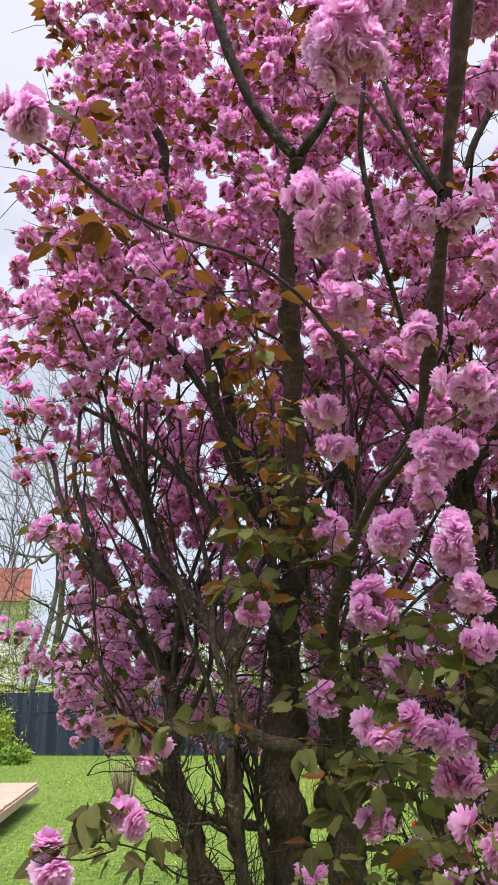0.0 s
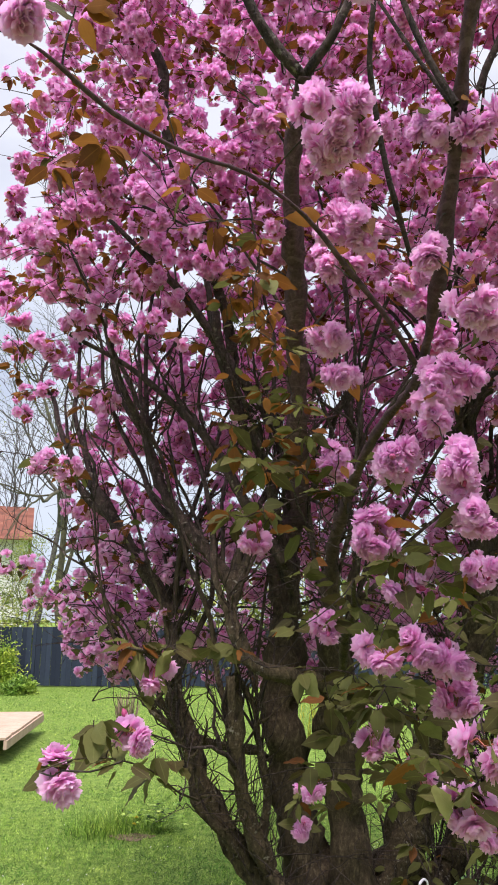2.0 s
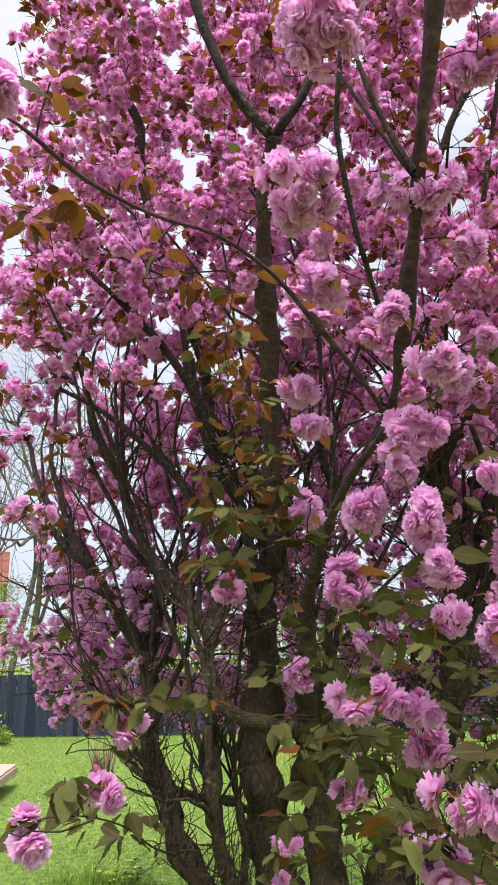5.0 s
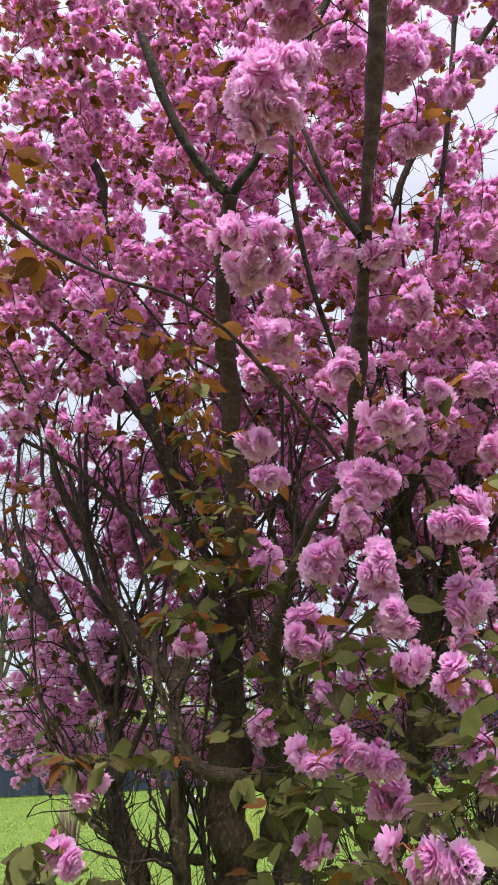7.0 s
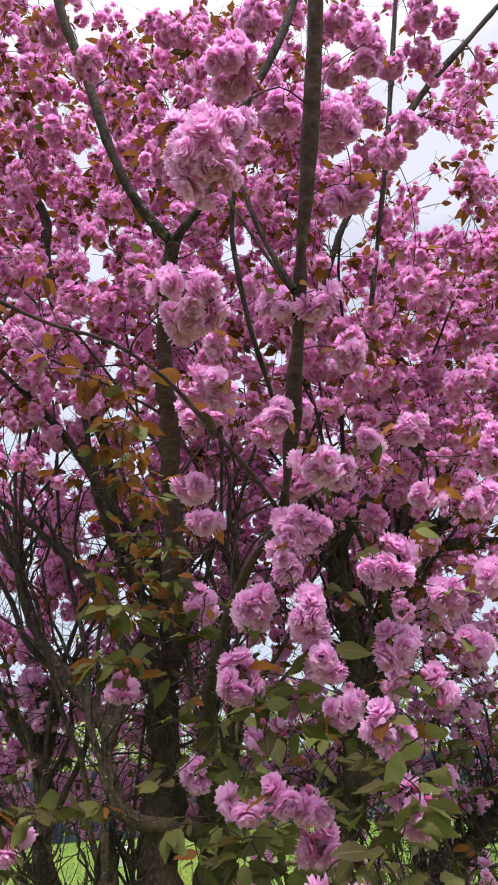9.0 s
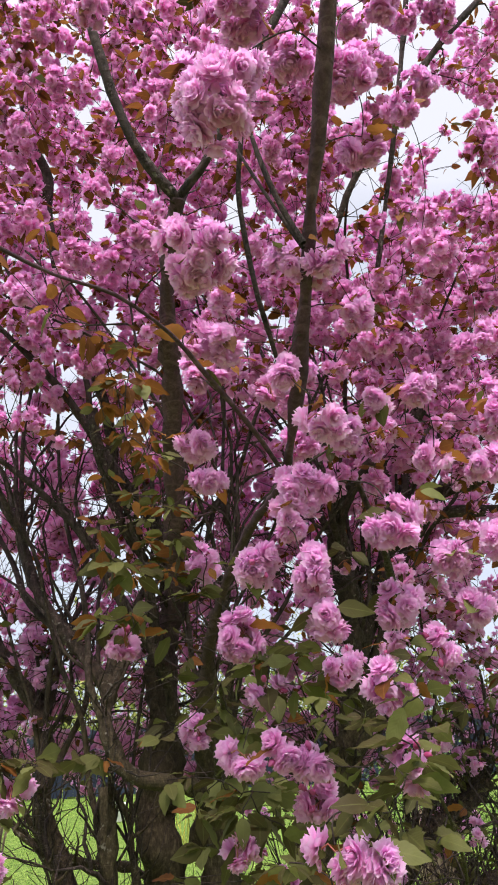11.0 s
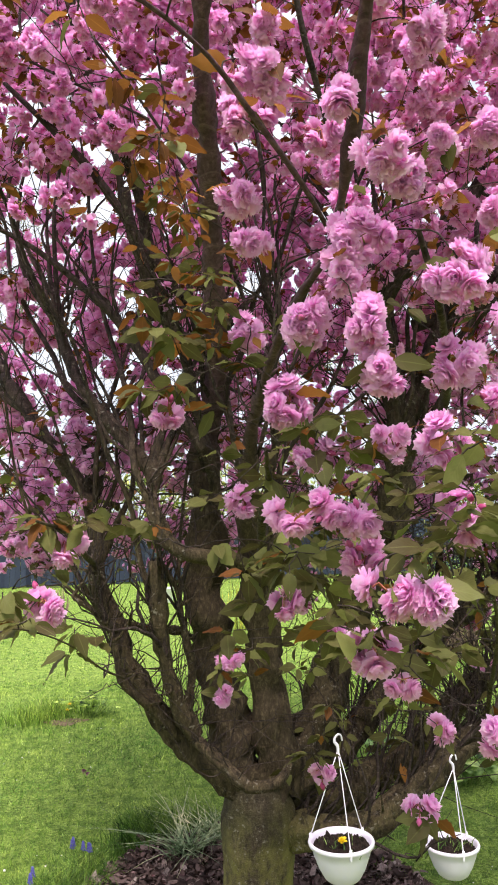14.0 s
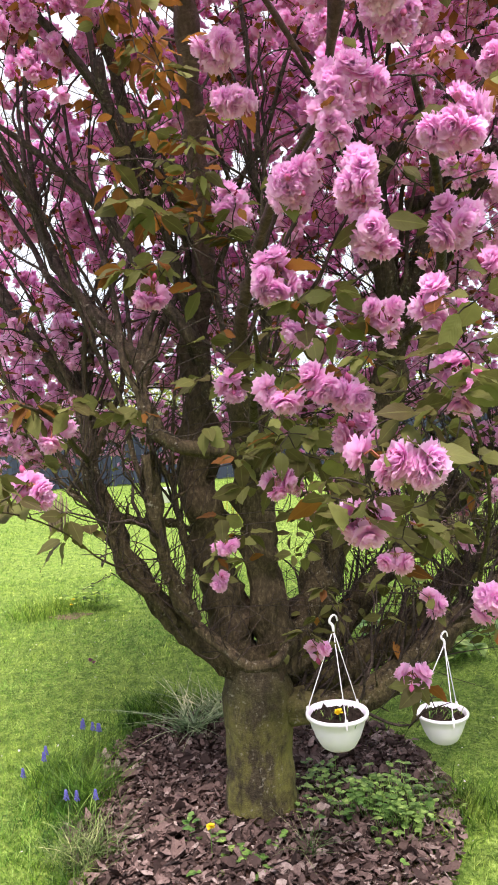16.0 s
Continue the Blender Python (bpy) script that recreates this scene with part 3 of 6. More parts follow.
limb("left_limb", 0.28, (0.225, 2.7, 0.567, 0.061), (0.107, 2.68, 0.656, 0.0450), (-0.023, 2.66, 0.804, 0.0380), (-0.131, 2.66, 0.962, 0.0325), (-0.19, 2.66, 1.105, 0.0315), (-0.258, 2.68, 1.285, 0.0314), (-0.265, 2.72, 1.443, 0.0299), (-0.295, 2.78, 1.577, 0.031), (-0.411, 2.88, 1.737, 0.0293), (-0.538, 3.0, 1.915, 0.0275), (-0.672, 3.1, 2.107, 0.0216))
limb("stub", 0.28, (0.063, 2.6, 0.783, 0.028), (-0.013, 2.55, 0.955, 0.0265), (-0.041, 2.52, 1.114, 0.0270), (-0.053, 2.5, 1.266, 0.0295), (-0.057, 2.5, 1.368, 0.0276))
limb("front_sprout", 0.12, (0.071, 2.58, 0.768, 0.0212), (0.159, 2.53, 0.697, 0.0209), (0.229, 2.5, 0.639, 0.0207), (0.325, 2.5, 0.649, 0.0189), (0.366, 2.52, 0.7, 0.0133))
limb("left_leader", 0.28, (0.247, 2.720, 0.548, 0.0821), (0.181, 2.720, 0.822, 0.0735), (0.136, 2.720, 1.031, 0.0700), (0.107, 2.720, 1.217, 0.0680), (0.113, 2.740, 1.358, 0.0689), (0.124, 2.720, 1.560, 0.0510), (0.125, 2.680, 1.757, 0.0452), (0.156, 2.538, 1.968, 0.0380), (0.143, 2.222, 2.219, 0.0287), (0.129, 1.994, 2.388, 0.0264), (0.111, 1.805, 2.520, 0.0259), (0.094, 1.649, 2.606, 0.0216), (0.105, 1.526, 2.693, 0.0204), (0.117, 1.439, 2.745, 0.0208))
limb("leader_fork_a", 0.12, (0.112, 1.478, 2.722, 0.0142), (0.108, 1.439, 2.741, 0.0142), (0.062, 1.417, 2.781, 0.0127), (-0.000, 1.388, 2.865, 0.0127), (-0.049, 1.367, 2.986, 0.0124), (-0.093, 1.345, 3.129, 0.0121), (-0.139, 1.331, 3.266, 0.0118), (-0.177, 1.309, 3.380, 0.0119), (-0.221, 1.280, 3.598, 0.0102))
limb("leader_fork_b", 0.12, (0.112, 1.478, 2.722, 0.0122), (0.120, 1.439, 2.745, 0.0122), (0.168, 1.403, 2.796, 0.0112), (0.205, 1.381, 2.867, 0.0103), (0.294, 1.352, 3.098, 0.0109), (0.376, 1.331, 3.266, 0.0113), (0.440, 1.316, 3.431, 0.0116), (0.504, 1.295, 3.668, 0.0099))
limb("right_leader", 0.28, (0.317, 2.700, 0.548, 0.0766), (0.333, 2.680, 0.758, 0.0668), (0.325, 2.660, 0.946, 0.0601), (0.302, 2.640, 1.111, 0.0615), (0.288, 2.620, 1.253, 0.0667), (0.281, 2.560, 1.392, 0.0517), (0.257, 2.450, 1.560, 0.0373), (0.248, 2.300, 1.724, 0.0205), (0.263, 2.050, 1.858, 0.0151), (0.287, 1.700, 1.958, 0.0110), (0.307, 1.350, 1.978, 0.0103), (0.301, 1.220, 2.004, 0.0094), (0.288, 1.060, 2.058, 0.0119), (0.275, 0.919, 2.148, 0.0110), (0.267, 0.814, 2.227, 0.0110), (0.261, 0.695, 2.321, 0.0099), (0.256, 0.603, 2.408, 0.0094), (0.254, 0.560, 2.474, 0.0084))
limb("leader_side_a", 0.12, (0.242, 0.781, 2.143, 0.0046), (0.219, 0.781, 2.191, 0.0041), (0.198, 0.781, 2.248, 0.0037), (0.186, 0.781, 2.290, 0.0032), (0.174, 0.781, 2.341, 0.0024))
limb("leader_side_b", 0.12, (0.244, 0.790, 2.142, 0.0029), (0.211, 0.799, 2.211, 0.0026), (0.184, 0.809, 2.274, 0.0024), (0.163, 0.818, 2.327, 0.0022))
limb("upright_shoot", 0.12, (0.406, 1.660, 2.302, 0.0064), (0.355, 1.570, 2.417, 0.0066), (0.312, 1.500, 2.504, 0.0069), (0.279, 1.450, 2.628, 0.0068), (0.258, 1.400, 2.748, 0.0063), (0.262, 1.350, 2.849, 0.0062), (0.268, 1.320, 2.967, 0.0045))
limb("near_bough", 0.12, (0.292, 1.26, 1.984, 0.0045), (0.224, 1.14, 2.013, 0.0046), (0.125, 1.0, 2.055, 0.0039), (0.07, 0.93, 2.081, 0.0032), (-0.008, 0.86, 2.099, 0.0031), (-0.084, 0.8, 2.088, 0.0029), (-0.16, 0.73, 2.089, 0.0028), (-0.206, 0.68, 2.105, 0.0027), (-0.233, 0.64, 2.103, 0.0014), (-0.265, 0.6, 2.085, 0.0011))
limb("arm", 0.28, (0.334, 2.580, 1.272, 0.0279), (0.234, 2.500, 1.344, 0.0269), (0.103, 2.420, 1.379, 0.0246), (0.015, 2.400, 1.403, 0.0230), (-0.034, 2.420, 1.477, 0.0218), (-0.065, 2.450, 1.560, 0.0207), (-0.051, 2.500, 1.629, 0.0202), (-0.119, 2.550, 1.734, 0.0208), (-0.208, 2.600, 1.845, 0.0214), (-0.297, 2.650, 1.963, 0.0206), (-0.359, 2.700, 2.098, 0.0181), (-0.402, 2.750, 2.219, 0.0125))
limb("snag", 0.12, (0.057, 2.5, 2.069, 0.0175), (-0.032, 2.42, 2.198, 0.0191), (-0.08, 2.36, 2.338, 0.0189), (-0.112, 2.32, 2.443, 0.0188), (-0.123, 2.3, 2.545, 0.0179))
limb("mid_bough", 0.12, (0.175, 2.58, 2.016, 0.026), (0.098, 2.55, 2.193, 0.0221), (-0.004, 2.5, 2.324, 0.0209), (-0.104, 2.46, 2.466, 0.0179), (-0.225, 2.42, 2.64, 0.0139), (-0.368, 2.4, 2.792, 0.011), (-0.512, 2.38, 2.935, 0.0081))
limb("mid_bough_b", 0.12, (0.114, 2.5, 1.732, 0.0227), (-0.001, 2.5, 1.902, 0.0192), (-0.14, 2.5, 2.138, 0.0157), (-0.282, 2.5, 2.29, 0.0119), (-0.447, 2.5, 2.426, 0.0091), (-0.655, 2.5, 2.542, 0.0061))
limb("back_leader", 0.12, (-0.061, 3.0, 2.309, 0.0237), (-0.1, 2.9, 2.773, 0.0237), (-0.265, 2.75, 3.158, 0.0221), (-0.361, 2.65, 3.563, 0.021), (-0.366, 2.6, 3.739, 0.0209), (-0.424, 2.55, 3.858, 0.0185), (-0.475, 2.5, 4.03, 0.015))
limb("right_stem", 0.28, (0.374, 2.74, 0.539, 0.0727), (0.487, 2.78, 0.718, 0.074), (0.583, 2.82, 0.938, 0.0708), (0.668, 2.86, 1.1, 0.0654), (0.791, 2.85, 1.355, 0.0609), (0.859, 2.82, 1.545, 0.056), (0.868, 2.8, 1.707, 0.0489), (0.856, 2.76, 1.887, 0.0452), (0.82, 2.7, 2.069, 0.041), (0.795, 2.65, 2.244, 0.0348), (0.895, 2.6, 2.409, 0.0308), (1.008, 2.55, 2.519, 0.0299), (1.098, 2.5, 2.619, 0.0288), (1.196, 2.45, 2.768, 0.0246), (1.344, 2.4, 2.922, 0.0227), (1.495, 2.35, 3.067, 0.0195), (1.733, 2.3, 3.247, 0.014))
limb("right_bough", 0.28, (0.875, 2.8, 1.736, 0.0384), (0.96, 2.75, 1.998, 0.0346), (1.074, 2.7, 2.26, 0.033), (1.165, 2.65, 2.342, 0.0304), (1.291, 2.6, 2.375, 0.027), (1.53, 2.5, 2.444, 0.0194))
limb("sky_bough", 0.12, (0.623, 2.000, 2.903, 0.0103), (0.703, 1.900, 3.156, 0.0117), (0.826, 1.850, 3.391, 0.0134), (0.933, 1.820, 3.565, 0.0137), (1.088, 1.800, 3.793, 0.0127), (1.277, 1.780, 4.028, 0.0110), (1.473, 1.750, 4.268, 0.0091))
limb("sky_shoot", 0.12, (0.765, 2.050, 2.654, 0.0092), (0.800, 1.970, 2.890, 0.0086), (0.851, 1.920, 3.181, 0.0088), (0.920, 1.880, 3.558, 0.0092), (0.985, 1.840, 3.976, 0.0097), (1.034, 1.800, 4.309, 0.0084))
limb("low_right_a", 0.28, (0.343, 2.72, 0.424, 0.0639), (0.475, 2.64, 0.431, 0.0563), (0.625, 2.58, 0.463, 0.0494), (0.752, 2.58, 0.547, 0.0476), (0.908, 2.6, 0.647, 0.0482), (1.059, 2.6, 0.736, 0.0465), (1.236, 2.65, 0.823, 0.0435), (1.511, 2.7, 0.951, 0.0362))
limb("low_right_b", 0.28, (0.388, 2.78, 0.493, 0.0549), (0.588, 2.76, 0.491, 0.0528), (0.722, 2.76, 0.575, 0.0509), (0.915, 2.8, 0.643, 0.0498), (1.088, 2.88, 0.775, 0.0447), (1.318, 2.95, 0.904, 0.0415), (1.668, 3.05, 1.055, 0.0337))
limb("low_right_c", 0.28, (0.424, 2.8, 0.504, 0.0532), (0.565, 2.82, 0.614, 0.0516), (0.748, 2.9, 0.754, 0.0489), (0.963, 3.0, 0.923, 0.0463), (1.203, 3.1, 1.083, 0.0433), (1.498, 3.2, 1.253, 0.0375))
limb("right_fan", 0.12, (0.937, 2.75, 2.21, 0.027), (1.091, 2.7, 2.252, 0.0247), (1.265, 2.65, 2.281, 0.0246), (1.455, 2.6, 2.276, 0.0223), (1.648, 2.5, 2.312, 0.0153))
limb("cross_limb", 0.28, (0.138, 2.760, 1.025, 0.0220), (0.030, 2.820, 1.089, 0.0190), (-0.094, 2.860, 1.101, 0.0170), (-0.207, 2.840, 1.137, 0.0150), (-0.300, 2.800, 1.234, 0.0120), (-0.369, 2.780, 1.357, 0.0090), (-0.468, 2.800, 1.474, 0.0060))
limb("outer_shoot", 0.28, (0.010, 2.640, 0.766, 0.0180), (-0.091, 2.600, 0.889, 0.0150), (-0.157, 2.570, 0.951, 0.0130), (-0.185, 2.550, 1.022, 0.0110), (-0.198, 2.550, 1.112, 0.0100), (-0.241, 2.520, 1.194, 0.0080), (-0.321, 2.500, 1.263, 0.0050))
limb("inner_shoot", 0.28, (0.060, 2.660, 0.706, 0.0160), (0.043, 2.620, 0.858, 0.0140), (0.059, 2.600, 0.998, 0.0120), (0.032, 2.580, 1.129, 0.0100), (0.015, 2.580, 1.255, 0.0080), (-0.045, 2.600, 1.373, 0.0050))
limb("heart_shoot", 0.28, (0.163, 2.620, 1.554, 0.0220), (0.125, 2.560, 1.724, 0.0190), (0.085, 2.500, 1.885, 0.0160), (0.055, 2.450, 2.038, 0.0130), (-0.002, 2.420, 2.208, 0.0100), (-0.073, 2.400, 2.359, 0.0070))
limb("heart_shoot_b", 0.28, (0.341, 2.560, 1.427, 0.0220), (0.329, 2.500, 1.615, 0.0190), (0.355, 2.450, 1.774, 0.0170), (0.317, 2.400, 1.911, 0.0140), (0.353, 2.360, 2.058, 0.0100), (0.308, 2.340, 2.226, 0.0070))
limb("low_left_spray", 0.12, (-0.161, 2.5, 0.999, 0.0042), (-0.176, 1.95, 1.136, 0.0025), (-0.18, 1.5, 1.261, 0.0016), (-0.193, 1.15, 1.343, 0.0012), (-0.224, 1.0, 1.368, 0.0008), (-0.252, 0.95, 1.363, 0.0006))
limb("left_spray", 0.12, (-0.268, 2.66, 1.357, 0.0097), (-0.229, 2.1, 1.406, 0.0077), (-0.194, 1.6, 1.461, 0.0053), (-0.167, 1.25, 1.486, 0.0036), (-0.176, 1.1, 1.499, 0.002))
limb("right_reach", 0.12, (1.06, 2.6, 0.736, 0.009), (0.95, 2.25, 0.98, 0.007), (0.76, 1.75, 1.2, 0.0045), (0.58, 1.35, 1.36, 0.003), (0.44, 1.08, 1.46, 0.0025), (0.32, 0.9, 1.5, 0.003))
limb("right_reach_high", 0.12, (0.86, 2.8, 1.7, 0.016), (0.8, 2.3, 1.72, 0.013), (0.66, 1.75, 1.74, 0.011), (0.52, 1.35, 1.76, 0.009), (0.42, 1.1, 1.8, 0.006), (0.34, 0.95, 1.86, 0.003))
limb("mid_reach", 0.12, (0.288, 2.62, 1.253, 0.016), (0.26, 2.2, 1.4, 0.013), (0.22, 1.8, 1.5, 0.01), (0.2, 1.5, 1.56, 0.007), (0.16, 1.2, 1.6, 0.003))

# clusters on the boughs that reach out from the crown: place and width
NEAR_BLOSSOM = []
NEAR_BLOSSOM += [
    (1.27, 1.9, 4.25, 0.104), (1.06, 1.7, 4.02, 0.114), (1.07, 1.8, 3.94, 0.117), (0.77, 1.6, 3.76, 0.133), (0.9, 1.7, 3.74, 0.109),
    (0.13, 1.6, 3.68, 0.108), (0.65, 1.5, 3.67, 0.107), (0.8, 1.7, 3.5, 0.095), (0.36, 1.4, 3.5, 0.114), (-0.2, 1.4, 3.39, 0.092),
    (0.81, 1.5, 3.22, 0.109), (0.55, 1.3, 3.2, 0.09), (-0.09, 1.2, 3.03, 0.071), (-0.41, 1.6, 3.0, 0.087), (0.61, 1.2, 2.83, 0.079),
    (0.41, 0.8, 2.64, 0.072), (0.03, 1.4, 2.59, 0.061), (0.16, 0.75, 2.51, 0.094), (0.24, 0.75, 2.44, 0.068), (0.32, 0.75, 2.41, 0.085)]
NEAR_BLOSSOM += [
    (0.35, 0.8, 2.33, 0.064), (0.09, 0.64, 2.25, 0.07), (0.13, 0.62, 2.25, 0.069), (0.17, 1.1, 2.24, 0.042), (0.11, 0.62, 2.19, 0.086),
    (0.25, 0.9, 2.18, 0.062), (0.29, 0.9, 2.18, 0.048), (0.29, 0.85, 2.17, 0.059), (0.1, 0.8, 2.112, 0.1), (0.36, 0.95, 2.13, 0.045),
    (0.11, 1.0, 2.11, 0.042), (0.17, 1.1, 2.11, 0.046), (0.16, 1.0, 2.1, 0.063), (0.12, 1.1, 2.09, 0.054), (-0.22, 0.58, 2.08, 0.052),
    (0.25, 1.1, 2.07, 0.054), (0.47, 1.0, 2.03, 0.051), (0.23, 0.9, 2.01, 0.037), (0.4, 1.0, 2.01, 0.041), (0.12, 1.1, 1.97, 0.062)]
NEAR_BLOSSOM += [
    (0.34, 1.0, 1.96, 0.071), (0.53, 1.1, 1.95, 0.049), (0.15, 1.2, 1.93, 0.048), (0.62, 1.1, 1.93, 0.064), (0.27, 0.85, 1.91, 0.062),
    (0.26, 0.95, 1.84, 0.068), (0.15, 1.3, 1.81, 0.06), (0.23, 0.95, 1.8, 0.045), (0.37, 0.9, 1.78, 0.073), (0.56, 1.0, 1.78, 0.051),
    (0.53, 1.1, 1.77, 0.06), (0.19, 1.0, 1.74, 0.069), (0.25, 0.9, 1.71, 0.059), (0.56, 1.1, 1.69, 0.059), (0.38, 0.95, 1.68, 0.058),
    (0.01, 1.3, 1.67, 0.049), (0.27, 0.9, 1.66, 0.051), (0.2, 1.2, 1.66, 0.082), (0.45, 1.0, 1.62, 0.044), (0.36, 1.2, 1.61, 0.054)]
NEAR_BLOSSOM += [
    (0.22, 1.1, 1.58, 0.041), (0.34, 0.9, 1.57, 0.046), (0.15, 1.5, 1.52, 0.055), (0.23, 1.05, 1.5, 0.038), (0.18, 1.1, 1.49, 0.048),
    (0.36, 0.9, 1.49, 0.039), (0.27, 1.05, 1.48, 0.053), (0.36, 0.9, 1.48, 0.037), (-0.15, 1.2, 1.46, 0.037), (0.28, 1.1, 1.43, 0.039),
    (0.29, 1.1, 1.43, 0.032), (0.23, 0.8, 1.41, 0.034), (0.26, 0.78, 1.4, 0.055), (-0.17, 1.1, 1.38, 0.048), (0.18, 1.2, 1.36, 0.034),
    (0.22, 1.3, 1.36, 0.04), (-0.24, 1.0, 1.35, 0.022), (0.24, 0.9, 1.33, 0.037), (0.24, 0.9, 1.33, 0.032), (0.27, 1.3, 1.29, 0.034)]
NEAR_BLOSSOM += [
    (0.36, 1.2, 1.23, 0.04), (0.43, 1.0, 1.2, 0.033), (0.14, 1.8, 1.17, 0.041), (0.15, 2.1, 1.12, 0.034), (0.48, 1.4, 1.1, 0.029),
    (0.13, 2.0, 1.04, 0.033), (0.41, 1.3, 1.0, 0.037), (0.32, 1.7, 0.93, 0.033)]
NEAR_LEAVES = []
NEAR_LEAVES += [
    (-0.32, 1.4, 2.51, 0.072), (-0.43, 1.4, 2.46, 0.066), (-0.16, 1.2, 2.44, 0.052), (-0.57, 2.3, 2.24, 0.091), (-0.01, 1.3, 2.22, 0.065),
    (-0.07, 1.2, 2.21, 0.06), (0.02, 1.4, 2.2, 0.069), (0.04, 1.5, 2.17, 0.067), (-0.19, 0.66, 2.15, 0.041), (-0.08, 0.83, 2.05, 0.035),
    (0.06, 1.3, 1.91, 0.041), (0.09, 1.3, 1.91, 0.037), (-0.04, 1.2, 1.84, 0.056), (0.4, 0.9, 1.82, 0.039), (-0.03, 1.2, 1.81, 0.05),
    (0.02, 1.3, 1.79, 0.055), (-0.01, 1.2, 1.78, 0.056), (0.33, 1.0, 1.76, 0.039), (0.02, 1.2, 1.76, 0.051), (0.26, 1.0, 1.73, 0.032)]
NEAR_LEAVES += [
    (0.02, 1.3, 1.71, 0.051), (-0.03, 1.3, 1.7, 0.051), (-0.0, 1.3, 1.7, 0.054), (0.26, 1.1, 1.62, 0.044), (0.21, 1.1, 1.61, 0.039),
    (0.39, 0.95, 1.57, 0.048), (0.31, 1.1, 1.53, 0.036), (0.07, 1.2, 1.51, 0.043), (0.19, 1.2, 1.51, 0.043), (-0.18, 1.2, 1.49, 0.044),
    (-0.13, 1.2, 1.49, 0.039), (0.35, 0.85, 1.48, 0.049), (-0.18, 1.2, 1.48, 0.042), (-0.12, 1.2, 1.48, 0.042), (-0.03, 1.5, 1.47, 0.048),
    (0.33, 0.85, 1.46, 0.049), (0.26, 0.8, 1.44, 0.051), (0.28, 0.8, 1.44, 0.046), (0.25, 1.3, 1.41, 0.057), (0.22, 0.85, 1.41, 0.045)]
NEAR_LEAVES += [
    (0.2, 1.4, 1.4, 0.051), (0.19, 1.2, 1.4, 0.052), (-0.13, 0.8, 1.39, 0.03), (-0.21, 1.05, 1.39, 0.052), (0.38, 1.0, 1.38, 0.044),
    (0.26, 1.3, 1.37, 0.057), (0.21, 0.95, 1.37, 0.04), (-0.26, 1.0, 1.36, 0.032), (0.2, 0.9, 1.35, 0.048), (0.25, 0.9, 1.35, 0.038),
    (0.23, 0.9, 1.34, 0.045), (-0.18, 1.5, 1.28, 0.053), (0.23, 1.5, 1.26, 0.055), (0.38, 1.2, 1.26, 0.053), (0.42, 1.2, 1.25, 0.053),
    (0.41, 1.4, 1.15, 0.063), (0.19, 2.0, 1.13, 0.053), (0.19, 1.9, 1.09, 0.056), (0.12, 2.0, 1.09, 0.053), (0.43, 1.3, 0.97, 0.058)]
NEAR_LEAVES += [
    (0.3, 1.7, 0.96, 0.057)]

# drooping pairs of broad leaves at the tips of the low shoots
LEAF_SPRAYS = []
LEAF_SPRAYS += [
    (0.237, 1.250, 1.638), (0.295, 1.250, 1.644), (0.248, 1.200, 1.569), (0.285, 1.200, 1.577), (0.182, 1.300, 1.544), (0.201, 1.250, 1.518), (0.205, 1.300, 1.415), (0.225, 1.250, 1.384), (0.188, 1.350, 1.363), (0.252, 1.200, 1.374), (0.254, 1.150, 1.322), (0.286, 1.150, 1.305), (0.239, 1.300, 1.279), (0.312, 0.950, 1.466), (0.307, 0.800, 1.516), (0.315, 0.780, 1.497), (0.326, 0.760, 1.546), (0.349, 0.800, 1.511), (0.315, 0.850, 1.438), (0.241, 0.780, 1.417), (0.274, 0.780, 1.415), (0.321, 0.850, 1.405), (0.326, 0.950, 1.327), (0.324, 1.000, 1.291), (0.313, 1.000, 1.322), (0.392, 0.950, 1.380), (0.317, 1.100, 1.271), (0.318, 0.780, 1.540)]
LEAF_SPRAYS += [
    (-0.032, 1.400, 1.724), (0.013, 1.400, 1.725), (0.098, 1.450, 1.692), (-0.199, 1.350, 1.473), (-0.134, 1.350, 1.480), (-0.068, 1.450, 1.471), (-0.029, 1.450, 1.475), (0.090, 1.500, 1.526), (-0.204, 1.400, 1.386), (-0.219, 1.200, 1.356), (-0.196, 1.200, 1.339), (-0.154, 1.600, 1.247), (-0.186, 1.500, 1.238), (0.143, 1.900, 1.179), (0.188, 1.800, 1.174)]


OUTREACH = ("near_bough", "low_left_spray", "left_spray", "leader_side_a", "leader_side_b", "front_sprout", "upright_shoot", "right_reach", "right_reach_high", "mid_reach")


# Upper forks and sky boughs are left out; darker bark paints their backlighting.
SLENDER = ("right_leader", "left_leader", "near_bough", "low_left_spray", "left_spray")


class Skeleton:
    """The places on the wood from which finer wood can grow."""

    def __init__(self):
        self.p, self.d, self.r = [], [], []

    def add(self, rows, skip=0):
        t = unit(np.gradient(rows[:, :3], axis=0))
        self.p.append(rows[skip:, :3]), self.d.append(t[skip:]), self.r.append(rows[skip:, 3])

    def stack(self):
        return np.concatenate(self.p), np.concatenate(self.d), np.concatenate(self.r)


def twig_rows(p, d, a, r0, r1, rng, k=6):
    """A bent twig from p, leaving along d, to a."""
    L = np.linalg.norm(a - p)
    c = p + unit(d + rng.normal(0, 0.3, 3) + np.array([0, 0, 0.15])) * L * 0.45
    s = np.linspace(0, 1, k + 1)[:, None]
    q = (1 - s) ** 2 * p + 2 * s * (1 - s) * c + s ** 2 * a
    q[1:-1] += rng.normal(0, 0.011, (k - 1, 3)) * min(1, L * 1.4)
    return np.hstack([q, r0 + (r1 - r0) * s ** 0.8])


